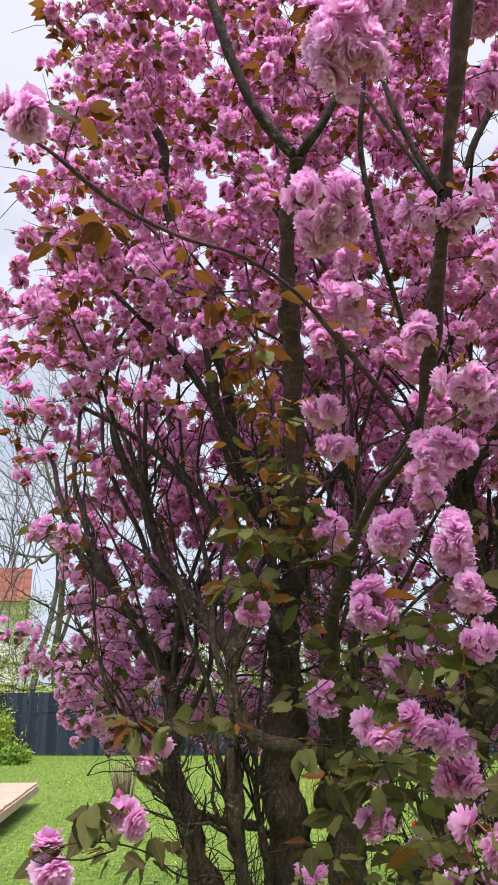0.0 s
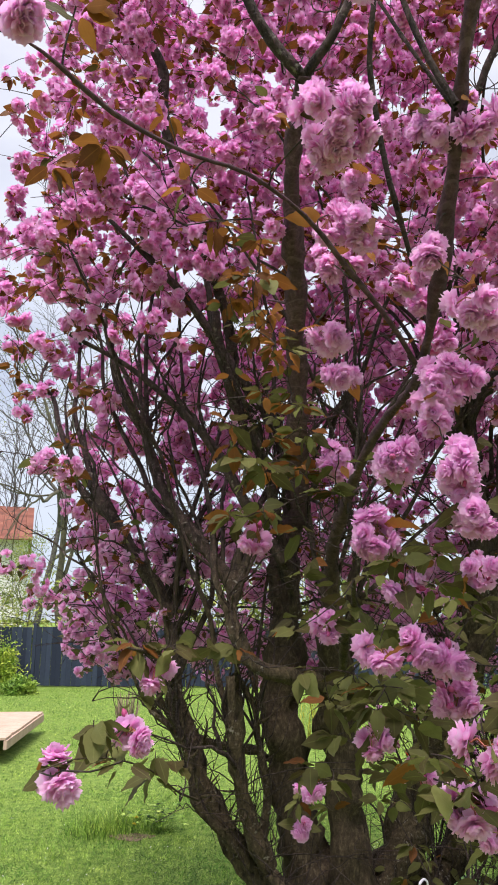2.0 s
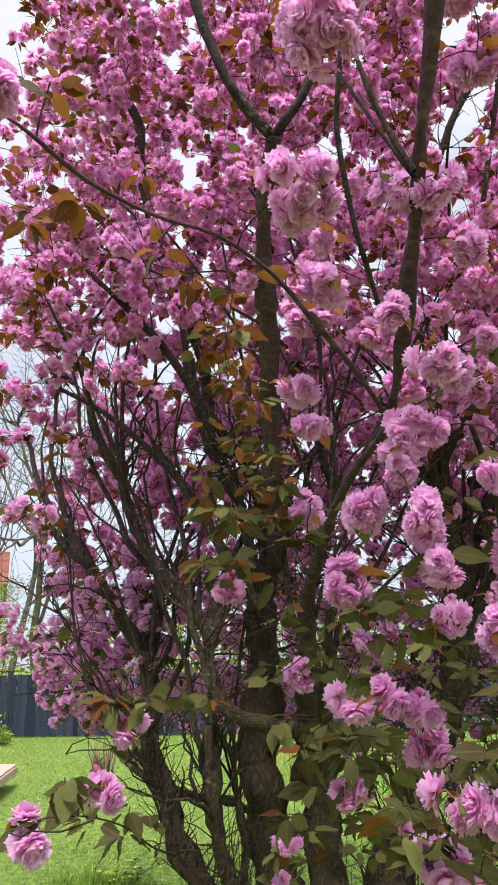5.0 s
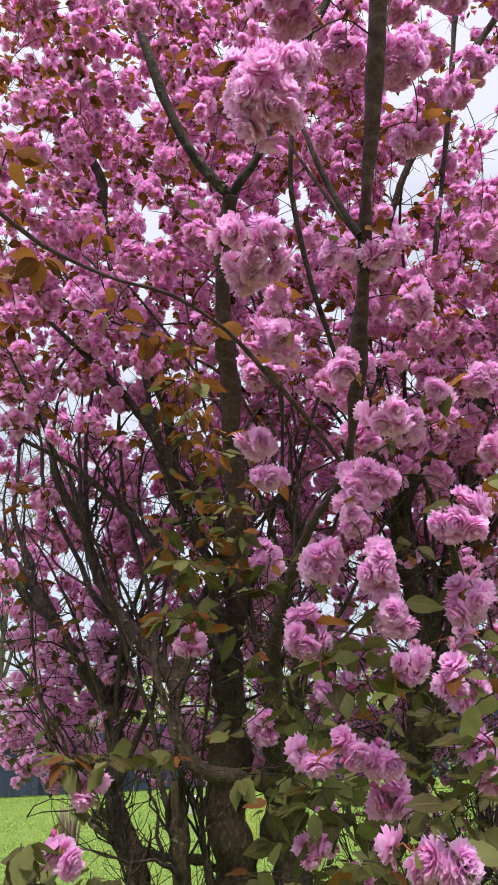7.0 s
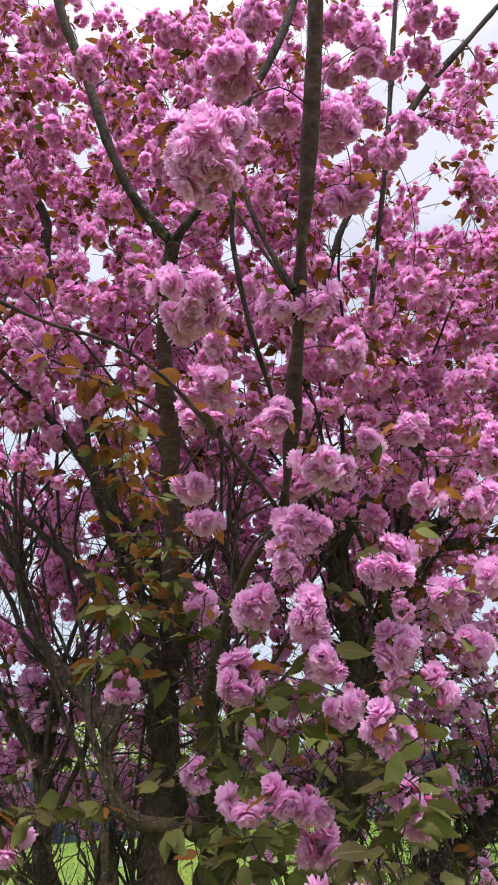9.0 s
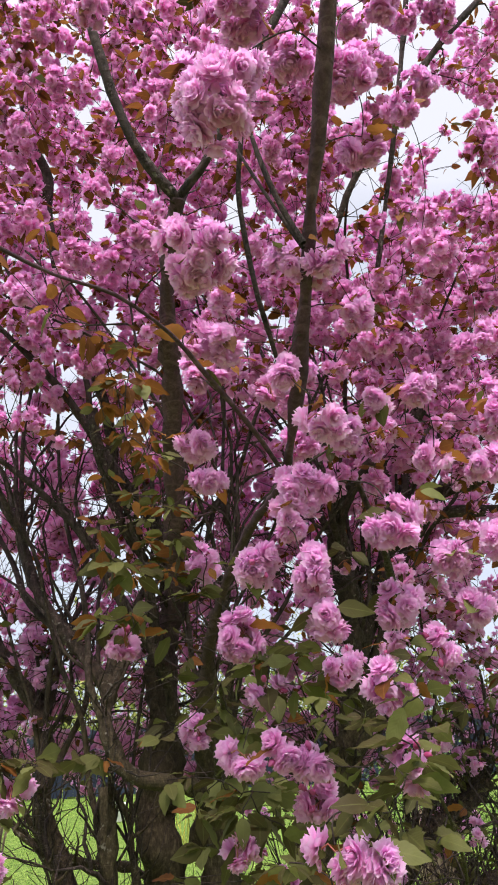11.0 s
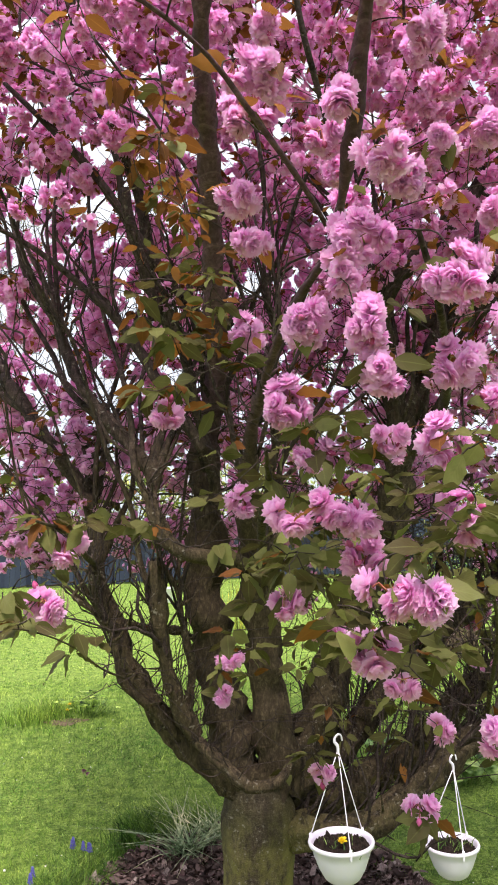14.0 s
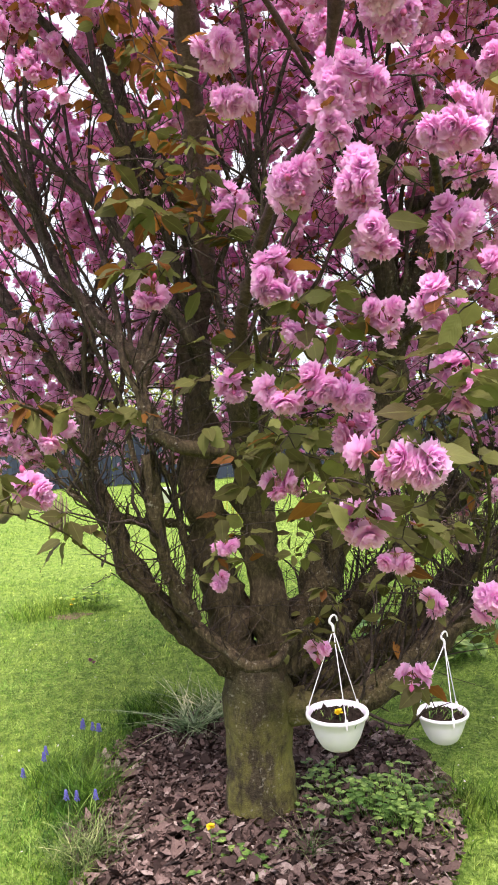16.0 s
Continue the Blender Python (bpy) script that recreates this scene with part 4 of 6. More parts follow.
def crown_allows(x, y, z, rng):
    """The outline of the crown: a vase, open to the sky at the upper left and upper right edges."""
    hyp = math.hypot(x, y)
    az, el = math.degrees(math.atan2(x, y)), math.degrees(math.atan2(z - 1.55, hyp))
    r = math.hypot(x - 0.3, y - 2.75)
    if y < 1.45 or r > 2.45 or az < -22 or az > 40:
        return False
    if z < 1.2 and not (x > 0.75 and z > 0.85):
        return False
    if z < 1.55 and y < 2.9 and x < 0.7:
        return False
    if z < 1.9 and r < 0.5:
        return rng.random() < 0.12
    if y < 2.45 and -4 < az < 15 and rng.random() < 0.72:      # the front of the leaders stays open
        return False
    if az < 1 and 8 < el < 24 and rng.random() < 0.25:
        return False
    if az < -15.0 and el > 24:
        return rng.random() < (0.75 if az > -18 else 0.3)
    if az < -11.5 and el < 24:
        return rng.random() < ((0.62 if el > 15 else 0.34) if el > 9 else 0.3)
    if -12 < az < -4 and 18 < el < 34 and rng.random() < 0.3:
        return False
    if az < 4 and el > 36 and rng.random() < 0.42:
        return False
    if 27 < az < 32.5 and el > 36.5:
        return rng.random() < 0.1
    if az > 19 and el > 36 + 0.7 * (az - 19):
        return rng.random() < 0.07
    if z < 2.1:
        return y > 3.1 or rng.random() < 0.6
    return True


def build_tree():
    rng = np.random.default_rng(11)
    tree = base("cherry_tree", "flowering cherry tree with double pink blossom and bronze leaves", "tree", at=TREE_AT)
    off = Matrix.Translation(-Vector(TREE_AT))
    sk = Skeleton()
    b = Buf()
    trunk = smooth_path(TRUNK, 0.03)
    tube(b, trunk, 44, 0.10)
    part("trunk", b.mesh("trunk", TRUNK_BARK), tree, "stout mossy trunk with ringed bark", off)
    for name, rows, knobs in WOOD:
        b = Buf()
        big = rows[0, 3] > 0.014 and knobs > 0.2
        tube(b, rows, 26 if big else 10, knobs * 2.1)
        if name not in OUTREACH:
            keep = rows[(rows[:, 1] > 1.55) | (rows[:, 2] > 2.9)]
            sk.add(keep, len(keep) // 3)
        # old spurs and snags on the limbs
        if big:
            for i in range(int(len(rows) * 0.55)):
                k = rng.integers(len(rows) // 5, len(rows))
                if rows[k, 1] < 1.9:
                    continue
                n = unit(np.cross(unit(np.gradient(rows[:, :3], axis=0))[k], rng.normal(size=3)))
                e = rows[k, :3] + n * (rows[k, 3] + min(rng.gamma(1.5, 0.022) + 0.01, 0.13)) + np.array([0, 0, rng.uniform(0, 0.05)])
                tube(b, twig_rows(rows[k, :3], n, e, rng.uniform(0.004, 0.009), 0.002, rng, 4), 5)
        part("limb", b.mesh(name, YOUNG_BARK if name in SLENDER else BARK), tree, "", off)
    # secondary boughs rising from the lower limbs
    P, D, R = sk.stack()
    for i in range(84):
        while True:
            a = np.array((rng.uniform(-1.3, 1.8), rng.uniform(1.9, 4.3), rng.uniform(1.9, 3.9)))
            if i >= 62:      # a fan of long slender boughs through the heart of the crown
                q, t = rng.uniform(2.1, 3.6), radians(rng.uniform(-17, 22))
                a = np.array((q * math.sin(t), q * math.cos(t), 1.55 + q * math.tan(radians(rng.uniform(4, 34)))))
                break
            if crown_allows(*a, rng):
                break
        w = a - P
        L = np.linalg.norm(w, axis=1)
        k = int(np.argmin(np.abs(L - (rng.uniform(0.8, 1.6) if i < 62 else rng.uniform(0.5, 1.2))) + np.where(P[:, 2] > a[2] - 0.4, 3, 0) + 1.2 * (1 - (w * D).sum(1) / L) + rng.uniform(0, 0.3, len(P))))
        r0 = min(R[k] * 0.75, rng.uniform(0.009, 0.017) if i < 62 else rng.uniform(0.005, 0.010))
        rows = twig_rows(P[k], D[k], a, r0, 0.004, rng, 8)
        b = Buf()
        tube(b, smooth_path(rows, 0.05), 8, 0.12)
        part("bough", b.mesh("bough", BARK), tree, "", off)
        sk.add(rows, 3)
    # finer wood, towards places all over the crown
    sites, ends = [], []
    wood = Buf()
    pts = []
    while len(pts) < 3000:
        if len(pts) % 2:        # evenly over the vault of the crown
            el, az, q = radians(6 + 48 * rng.uniform(0, 1) ** 0.62), radians(rng.uniform(-20, 35)), rng.uniform(2.0, 4.2)
            x, y, z = q * math.sin(az), q * math.cos(az), 1.55 + q * math.tan(el)
            if z < 6.2 and crown_allows(x, y, z, rng):
                pts.append((x, y, z))
            continue
        x, y, z = rng.uniform(-1.7, 2.3), rng.uniform(1.45, 5.1), rng.uniform(0.85, 5.4)
        if len(pts) < 1760:      # the far lower skirt
            az, q = radians(rng.uniform(-14 if rng.random() < 0.9 else -19, 28)), rng.uniform(3.15, 4.5)
            x, y, z = q * math.sin(az), q * math.cos(az), 1.55 + q * math.tan(radians(rng.uniform(-4, 22) if len(pts) < 1300 else rng.uniform(-3, 11)))
            if az < radians(-2) and rng.random() < 0.5:
                continue
            if len(pts) > 1560:      # its left flank hangs lower
                az, q = radians(rng.uniform(-14, -3)), rng.uniform(2.7, 3.7)
                x, y, z = q * math.sin(az), q * math.cos(az), 1.55 + q * math.tan(radians(rng.uniform(-3, 7)))
            pts.append((x, y, z))
            continue
        if crown_allows(x, y, z, rng) and (z > 3.2 or rng.random() < 0.8):
            pts.append((x, y, z))
    while len(pts) < 3140:      # the top of the crown
        el, az, q = radians(rng.uniform(41, 54)), radians(rng.uniform(-4, 25)), rng.uniform(1.75, 3.3)
        pts.append((q * math.sin(az), q * math.cos(az), 1.55 + q * math.tan(el)))
    pts = np.array(pts)
    order = np.argsort(np.hypot(pts[:, 0] - 0.3, pts[:, 1] - 2.7) + 0.6 * np.abs(pts[:, 2] - 2.0))
    P, D, R = sk.stack()
    for a in pts[order]:
        w = a - P
        L = np.linalg.norm(w, axis=1)
        cost = L * (1.25 - 0.45 * (w * D).sum(1) / (L + 1e-6)) + np.where(w[:, 2] < -0.05, 0.35, 0)
        k = int(np.argmin(cost))
        if L[k] < 0.04:
            continue
        r0 = min(R[k] * 0.7, 0.0022 + 0.0085 * L[k])
        rows = twig_rows(P[k], D[k], a, r0, 0.0014, rng, max(4, min(9, int(L[k] / 0.07))))
        tube(wood, rows, 5 if r0 > 0.005 else 3, 0, cap=False)
        t = unit(np.gradient(rows[:, :3], axis=0))
        P, D, R = np.vstack([P, rows[1:, :3]]), np.vstack([D, t[1:]]), np.concatenate([R, rows[1:, 3]])
        sites.append((a, t[-1]))
        for i in range(2, len(rows) - 1):
            if rng.random() < 0.42:
                sites.append((rows[i, :3] + rng.normal(0, 0.02, 3), unit(t[i] + rng.normal(0, 0.7, 3))))
        # bare side shoots
        for i in range(1, len(rows)):
            if rng.random() < 0.34:
                e = rows[i, :3] + unit(t[i] + rng.normal(0, 0.6, 3) + np.array([0, 0, 0.2])) * rng.uniform(0.06, 0.22)
                tube(wood, twig_rows(rows[i, :3], t[i], e, 0.0024, 0.0010, rng, 3), 3, cap=False)
    # bare shoots that fill the heart of the crown
    PP, DD, RR = sk.stack()
    low = np.where((PP[:, 2] < 2.2) & (PP[:, 1] > 1.9))[0]
    right = np.where((P[:, 2] < 1.5) & (P[:, 0] > 0.55) & (P[:, 1] > 2.3))[0]
    for i in range(170):
        k = rng.choice(right)
        e = P[k] + unit(D[k] + rng.normal(0, 0.8, 3)) * rng.uniform(0.15, 0.5)
        if e[2] > 0.55:
            tube(wood, smooth_path(twig_rows(P[k], D[k], e, rng.uniform(0.002, 0.006), 0.001, rng, 5), 0.05), 4, cap=False)
    for i in range(500):
        k = rng.choice(low)
        stout = i < 140
        v = rng.uniform(0.35, 0.85) if stout else rng.uniform(0.15, 0.5)
        e = PP[k] + unit(DD[k] * 0.6 + rng.normal(0, 0.6, 3) + np.array([0, 0, 0.5])) * v
        if e[1] > 1.7 and PP[k][2] - 0.03 < e[2] < 3.2:
            r0 = min(RR[k] * 0.6, rng.uniform(0.005, 0.010)) if stout else rng.uniform(0.0018, 0.0036)
            rows = smooth_path(twig_rows(PP[k], DD[k], e, r0, 0.0012, rng, 5), 0.07)
            rows[1:-1, :3] += rng.normal(0, 0.006, (len(rows) - 2, 3))
            tube(wood, rows, 5 if stout else 3, 0, cap=False)
            for j in range(3 if stout else 0):      # short spurs along it
                q = rng.integers(1, len(rows))
                f = rows[q, :3] + unit(rng.normal(0, 1, 3) + np.array([0, 0, 0.6])) * rng.uniform(0.03, 0.14)
                tube(wood, twig_rows(rows[q, :3], rng.normal(0, 1, 3), f, 0.003, 0.001, rng, 3), 3, cap=False)
    # a thicket of shoots over the low boughs
    thick = []
    crowd = [rows if name.startswith("low_right") else rows[:26] for name, rows, knobs in WOOD if name.startswith("low_right") or name == "right_stem"]
    low_rows = np.concatenate(crowd)
    low_dirs = np.concatenate([unit(np.gradient(rows[:, :3], axis=0)) for rows in crowd])
    for i in range(250):
        k = rng.integers(4, len(low_rows))
        e = low_rows[k, :3] + unit(low_dirs[k] * 0.5 + rng.normal(0, 0.45, 3) + np.array([0, 0.6, 0.75])) * rng.uniform(0.25, 0.8)
        rows = smooth_path(twig_rows(low_rows[k, :3], low_dirs[k], e, rng.uniform(0.003, 0.011), 0.0012, rng, 6), 0.06)
        tube(wood, rows, 5, 0, cap=False)
        for j in range(3):
            q = rng.integers(2, len(rows))
            f = rows[q, :3] + unit(rng.normal(0, 0.7, 3) + np.array([0, 0.1, 0.4])) * rng.uniform(0.06, 0.25)
            tube(wood, twig_rows(rows[q, :3], rng.normal(0, 1, 3), f, 0.0025, 0.001, rng, 4), 3, cap=False)
            if rng.random() < 0.3:
                thick.append((f, unit(f - rows[q, :3])))
    # wispy shoots low on the limbs and round the crotch
    for i in range(520):
        k = rng.integers(0, 900) % (len(WOOD) if i < 200 else 8)
        rows = WOOD[k][1]
        j = rng.integers(0, max(2, len(rows) // 2))
        e = rows[j, :3] + unit(rng.normal(0, 0.8, 3) + np.array([0, -0.1, 1.0])) * min(rng.gamma(2.5, 0.08), 0.42)
        if e[1] > 1.5 and e[2] > rows[j, 2] + 0.02:
            tube(wood, smooth_path(twig_rows(rows[j, :3], rng.normal(0, 1, 3), e, 0.0026, 0.0009, rng, 5), 0.025), 4, cap=False)
    # near clusters stand on twigs of their own
    strict = np.zeros(len(P))
    for name, rows, knobs in WOOD:
        if name in OUTREACH or name == "right_leader":
            strict = np.concatenate([strict, np.full(len(rows), "spray" in name)])
            P, D, R = np.vstack([P, rows[:, :3]]), np.vstack([D, unit(np.gradient(rows[:, :3], axis=0))]), np.concatenate([R, rows[:, 3]])
    spray = []
    for i in range(48):
        yy = rng.uniform(1.3, 2.3)
        spray.append((yy * math.tan(radians(rng.uniform(3, 22))), yy, 1.5 + yy * math.tan(radians(rng.uniform(-13, 7))), 0.06))
    for i in range(46):      # leafy shoots among the low boughs
        yy = rng.uniform(2.1, 3.2)
        spray.append((yy * math.tan(radians(rng.uniform(9, 24))), yy, rng.uniform(0.72, 1.45), 0.06))
    for i in range(44):      # a veil of hanging leaves down the front of the leader
        k = rng.uniform(0, 1)
        spray.append((-0.04 + 0.15 * k + rng.normal(0, 0.035), 1.32 + rng.normal(0, 0.07), 2.20 - 0.45 * k + rng.normal(0, 0.035), 0.05))
    pompons = []
    while len(pompons) < 105:      # full clusters on the near side of the crown
        az, el = (rng.uniform(1, 31), rng.uniform(19, 49)) if len(pompons) < 72 else (rng.uniform(-14, 2), rng.uniform(22, 50))
        yy = rng.uniform(1.25, 2.05) if az > 8 else rng.uniform(1.75, 2.3)
        if az > 19 and el > 36 + 0.7 * (az - 19) or 27 < az and el > 36.5:
            continue
        pompons.append((yy * math.tan(radians(az)), yy, 1.55 + yy / math.cos(radians(az)) * math.tan(radians(el)), rng.uniform(0.055, 0.088)))
    near = np.array([(x, y, z + s * 0.35) for x, y, z, s in NEAR_BLOSSOM + pompons + NEAR_LEAVES + spray + [(*p, 0.05) for p in LEAF_SPRAYS]])
    gap = np.array([np.linalg.norm(P - q, axis=1).min() for q in near])
    for a in near[np.argsort(gap)]:
        w = a - P
        L = np.linalg.norm(w, axis=1)
        k = int(np.argmin(L + np.where(w[:, 2] < -0.12, 1.2, 0) + np.where((strict > 0) & (L > (0.7 if a[0] < 0.05 else 0.25)), 3.0, 0)))
        if L[k] < 0.012:
            continue
        rows = smooth_path(twig_rows(P[k], D[k] * 0.6 + unit(w[k]), a, min(0.0028, 0.0012 + 0.002 * L[k], R[k]), 0.001, rng, 4), 0.03)
        tube(wood, rows, 4, cap=False)
        P, D, R = np.vstack([P, rows[1:, :3]]), np.vstack([D, unit(np.gradient(rows[:, :3], axis=0))[1:]]), np.concatenate([R, rows[1:, 3]])
        strict = np.concatenate([strict, np.zeros(len(rows) - 1)])
    part("twig", wood.mesh("twigs", TWIG), tree, "thin dark twigs and side shoots", off, "stuff")

    # blossoms: a few shapes, each turned and sized anew
    fine = []
    for mat in (PETAL, PALE_PETAL):
        for i in range(7):
            bb = Buf()
            v, f, u = blossom_arrays(rng, 1.0, 2)
            bb.add(v, f, u)
            fine.append(bb.mesh("blossom", mat))
    coarse = [blossom_arrays(rng, 1.0, 1) for i in range(12)] + [blossom_arrays(rng, 1.0, 0) for i in range(12)] + [blossom_arrays(rng, 1.0, -1) for i in range(12)]

    middle = []
    for shape in coarse[:12]:
        bb = Buf()
        bb.add(*shape)
        middle.append(bb.mesh("blossom", PALE_PETAL if len(middle) > 5 else PETAL))

    def cluster(buf, c, d, spread, count, flowers=True):
        """Stalks, buds and (as wanted) the blossoms of one hanging cluster at c."""
        made = []
        for i in range(count):
            o = unit(rng.normal(0, 1, 3) + np.array([0, 0, -0.45]) + d * 0.3)
            e = c + o * spread * rng.uniform(0.55, 1.0)
            tube(buf, np.hstack([np.array([c, (c + e) / 2 + (0, 0, 0.006), e]), np.array([[0.0011], [0.0009], [0.0014]])]), 3, mat=1, cap=False)
            made.append((e, unit(o + rng.normal(0, 0.3, 3)), rng.uniform(0.0175, 0.023)))
        for i in range(rng.integers(0, 4)):
            o = unit(rng.normal(0, 1, 3) + np.array([0, 0, -0.2]))
            e = c + o * spread * rng.uniform(0.7, 1.2)
            tube(buf, np.hstack([np.array([c, e]), np.array([[0.0009], [0.0012]])]), 3, mat=1, cap=False)
            tube(buf, np.hstack([e + np.linspace(0, 0.014, 5)[:, None] * o, np.array([[0.0018], [0.004], [0.0048], [0.0034], [0.001]])]), 6, mat=2)
        return made

    for i, (x, y, z, s) in enumerate(NEAR_BLOSSOM + pompons):
        c = np.array((x, y, z))
        n = max(4, min(30, int(round((s / 0.05) ** 2 * 6.0))))
        bb = Buf()
        made = cluster(bb, c + (0, 0, s * 0.16), np.zeros(3), max(0.02, s * 0.52 - 0.008), n)
        cl = part("umbel", bb.mesh("cluster_stalks", PETAL, STALK, BUD), tree, "hanging cluster of double pink cherry blossoms", off)
        for e, o, r in made:
            m = Matrix.Translation(Vector(e)) @ Matrix(frame_to(o, rng).tolist()).to_4x4() @ Matrix.Scale(r, 4)
            part("blossom", middle[rng.integers(6)] if i >= len(NEAR_BLOSSOM) else fine[rng.integers(7) + (7 if z < 2.3 else 0)], cl, "", m)

    sites = [(np.asarray(p), d) for p, d in sites if np.hypot(p[0], p[1]) > 1.2]
    sites.sort(key=lambda q: q[0][1])
    def hidden_wood(p):
        """The shaded heart of the crown, where the wood stays nearly bare."""
        if p[2] < 1.85 and math.hypot(p[0] - 0.3, p[1] - 2.7) < 0.75:
            return 0.7
        return 0.55 if p[2] < 2.65 and p[1] < 3.1 and -0.75 < p[0] < 0.75 else 0.0

    keep = [rng.random() >= hidden_wood(p) for p, d in sites]
    sites = [s for s, k in zip(sites, keep) if k]
    for p, d in sites[:230]:
        bb = Buf()
        made = cluster(bb, p, d, rng.uniform(0.026, 0.042), rng.integers(5, 10))
        cl = part("umbel", bb.mesh("cluster_stalks", PETAL, STALK, BUD), tree, "", off)
        for e, o, r in made:
            m = Matrix.Translation(Vector(e)) @ Matrix(frame_to(o, rng).tolist()).to_4x4() @ Matrix.Scale(r, 4)
            part("blossom", middle[rng.integers(6) + (6 if e[2] < 2.2 else 0)], cl, "", m)
    rest = Buf()
    c = np.array([p for p, d in sites[230:]])
    d = np.array([d for p, d in sites[230:]])
    # full pompons on some spurs, a few loose flowers on others, none on the rest
    full = rng.random(len(c))
    deep = np.clip((c[:, 1] - 2.4) / 1.0, 0, 1)
    share = np.where(full < 0.46 + 0.3 * deep, rng.integers(6, 12, len(c)), np.where(full < 0.64 + 0.3 * deep, rng.integers(1, 4, len(c)), 0))
    many = np.repeat(np.arange(len(c)), share)
    o = unit(rng.normal(0, 1, (len(many), 3)) + np.array([0, 0, -0.45]) + d[many] * 0.3)
    e = c[many] + o * (rng.uniform(0.026, 0.044, len(c))[many] * rng.uniform(0.75, 1.0, len(many)))[:, None]
    turn = frames_to(o + rng.normal(0, 0.35, o.shape), rng)
    size = rng.uniform(0.021, 0.029, len(many)) * np.where(e[:, 2] < 2.2, 0.85, 1.06)
    for kind, near, away in ((coarse[:12], 0, 2.0), (coarse[12:24], 2.0, 2.8), (coarse[24:], 2.8, 9)):
        for mat, low in ((0, e[:, 2] >= 2.1), (3, e[:, 2] < 2.1)):
            q = (e[:, 1] >= near) & (e[:, 1] < away) & low
            scatter(rest, kind, e[q], turn[q], size[q], rng, mat)
    q = e[:, 1] < 2.6
    sticks(rest, c[many][q], e[q], 0.0010, 0.0012, 1)
    part("blossom", rest.mesh("far_blossom", PETAL, STALK, BUD, PALE_PETAL), tree, "masses of double pink blossom", off, "stuff")

    # leaves: bronze high up, olive green low down
    kinds = {}
    for mat in (BRONZE, GREEN):
        kinds[mat] = []
        for i in range(6):
            bb = Buf()
            bb.add(*leaf_arrays(rng, 1.0, rng.uniform(0.50, 0.64), 11))
            kinds[mat].append(bb.mesh("leaf", mat))

    def whorl(c, count, size, high):
        for i in range(count):
            g = rng.normal(0, 1, 3)
            g[2] = -abs(g[2]) * 0.7 + 0.15
            d = unit(g)
            side = unit(np.cross(d, np.array([0, 0, 1.0])))
            nz = np.cross(side, d)
            q = rng.normal(0, 0.75)
            side, nz = side * math.cos(q) + nz * math.sin(q), nz * math.cos(q) - side * math.sin(q)
            m = Matrix(np.stack([side, d, nz], 1).tolist()).to_4x4()
            yield c + d * 0.012, m, size * rng.uniform(0.75, 1.2), BRONZE if rng.random() < np.clip((high - 1.5) / 0.8, 0.06, 0.97) else GREEN

    # leafy spray in front of the low boughs
    for x, y, z, s in spray:
        for e, m, ln, mat in whorl(np.array((x, y, z + 0.02)), rng.integers(3, 7), 0.052 if z < 1.7 else 0.034, z - 0.25 if z < 1.7 else z - 0.08):
            part("leaf", kinds[mat][rng.integers(6)], tree, "", off @ Matrix.Translation(Vector(e)) @ m @ Matrix.Scale(ln, 4))
    count = 0
    for x, y, z, s in NEAR_LEAVES:
        for e, m, ln, mat in whorl(np.array((x, y, z + s * 0.35)), rng.integers(4, 8), min(s * 0.9, 0.06), z):
            part("leaf", kinds[mat][rng.integers(6)], tree, "", off @ Matrix.Translation(Vector(e)) @ m @ Matrix.Scale(ln, 4))
            count += 1
    for x, y, z in LEAF_SPRAYS:
        for e, m, ln, mat in whorl(np.array((x, y, z + 0.02)), rng.integers(2, 5 if y > 1.1 else 3), 0.06 if y > 1.1 else 0.042, z - 0.25):
            part("leaf", kinds[mat][rng.integers(6)], tree, "", off @ Matrix.Translation(Vector(e)) @ m @ Matrix.Scale(ln, 4))
    for x, y, z, s in NEAR_BLOSSOM + pompons:
        for e, m, ln, mat in whorl(np.array((x, y, z + s * 0.35)), rng.integers(1, 4), 0.047, z):
            part("leaf", kinds[mat][rng.integers(6)], tree, "", off @ Matrix.Translation(Vector(e)) @ m @ Matrix.Scale(ln, 4))
    c = np.array([p for p, d in sites + thick])
    many = np.repeat(np.arange(len(c)), rng.integers(0, 5, len(c)) + (c[:, 2] < 2.3) + 2 * (c[:, 2] > 2.6) + (c[:, 0] < -0.35))
    g = rng.normal(0, 1, (len(many), 3))
    g[:, 2] = -np.abs(g[:, 2]) * 0.7 + 0.15
    g = unit(g)
    side = unit(np.cross(g, np.array([0, 0, 1.0])))
    q = rng.normal(0, 0.75, (len(many), 1))
    side = side * np.cos(q) + np.cross(side, g) * np.sin(q)
    turn = np.stack([side, g, np.cross(side, g)], 2)
    size = 0.054 * rng.uniform(0.6, 1.25, len(many))
    high = rng.random(len(many)) < np.clip((c[many][:, 2] - 1.5) / 0.8, 0.06, 0.97)
    shapes = [leaf_arrays(rng, 1.0, rng.uniform(0.5, 0.62), 4) for i in range(10)]
    for mat, name, q in ((BRONZE, "bronze_leaves", high), (GREEN, "green_leaves", ~high)):
        bb = Buf()
        scatter(bb, shapes, c[many][q] + g[q] * 0.012, turn[q], size[q], rng)
        part("leaves", bb.mesh(name, mat), tree, name.replace("_", " "), off, "stuff")


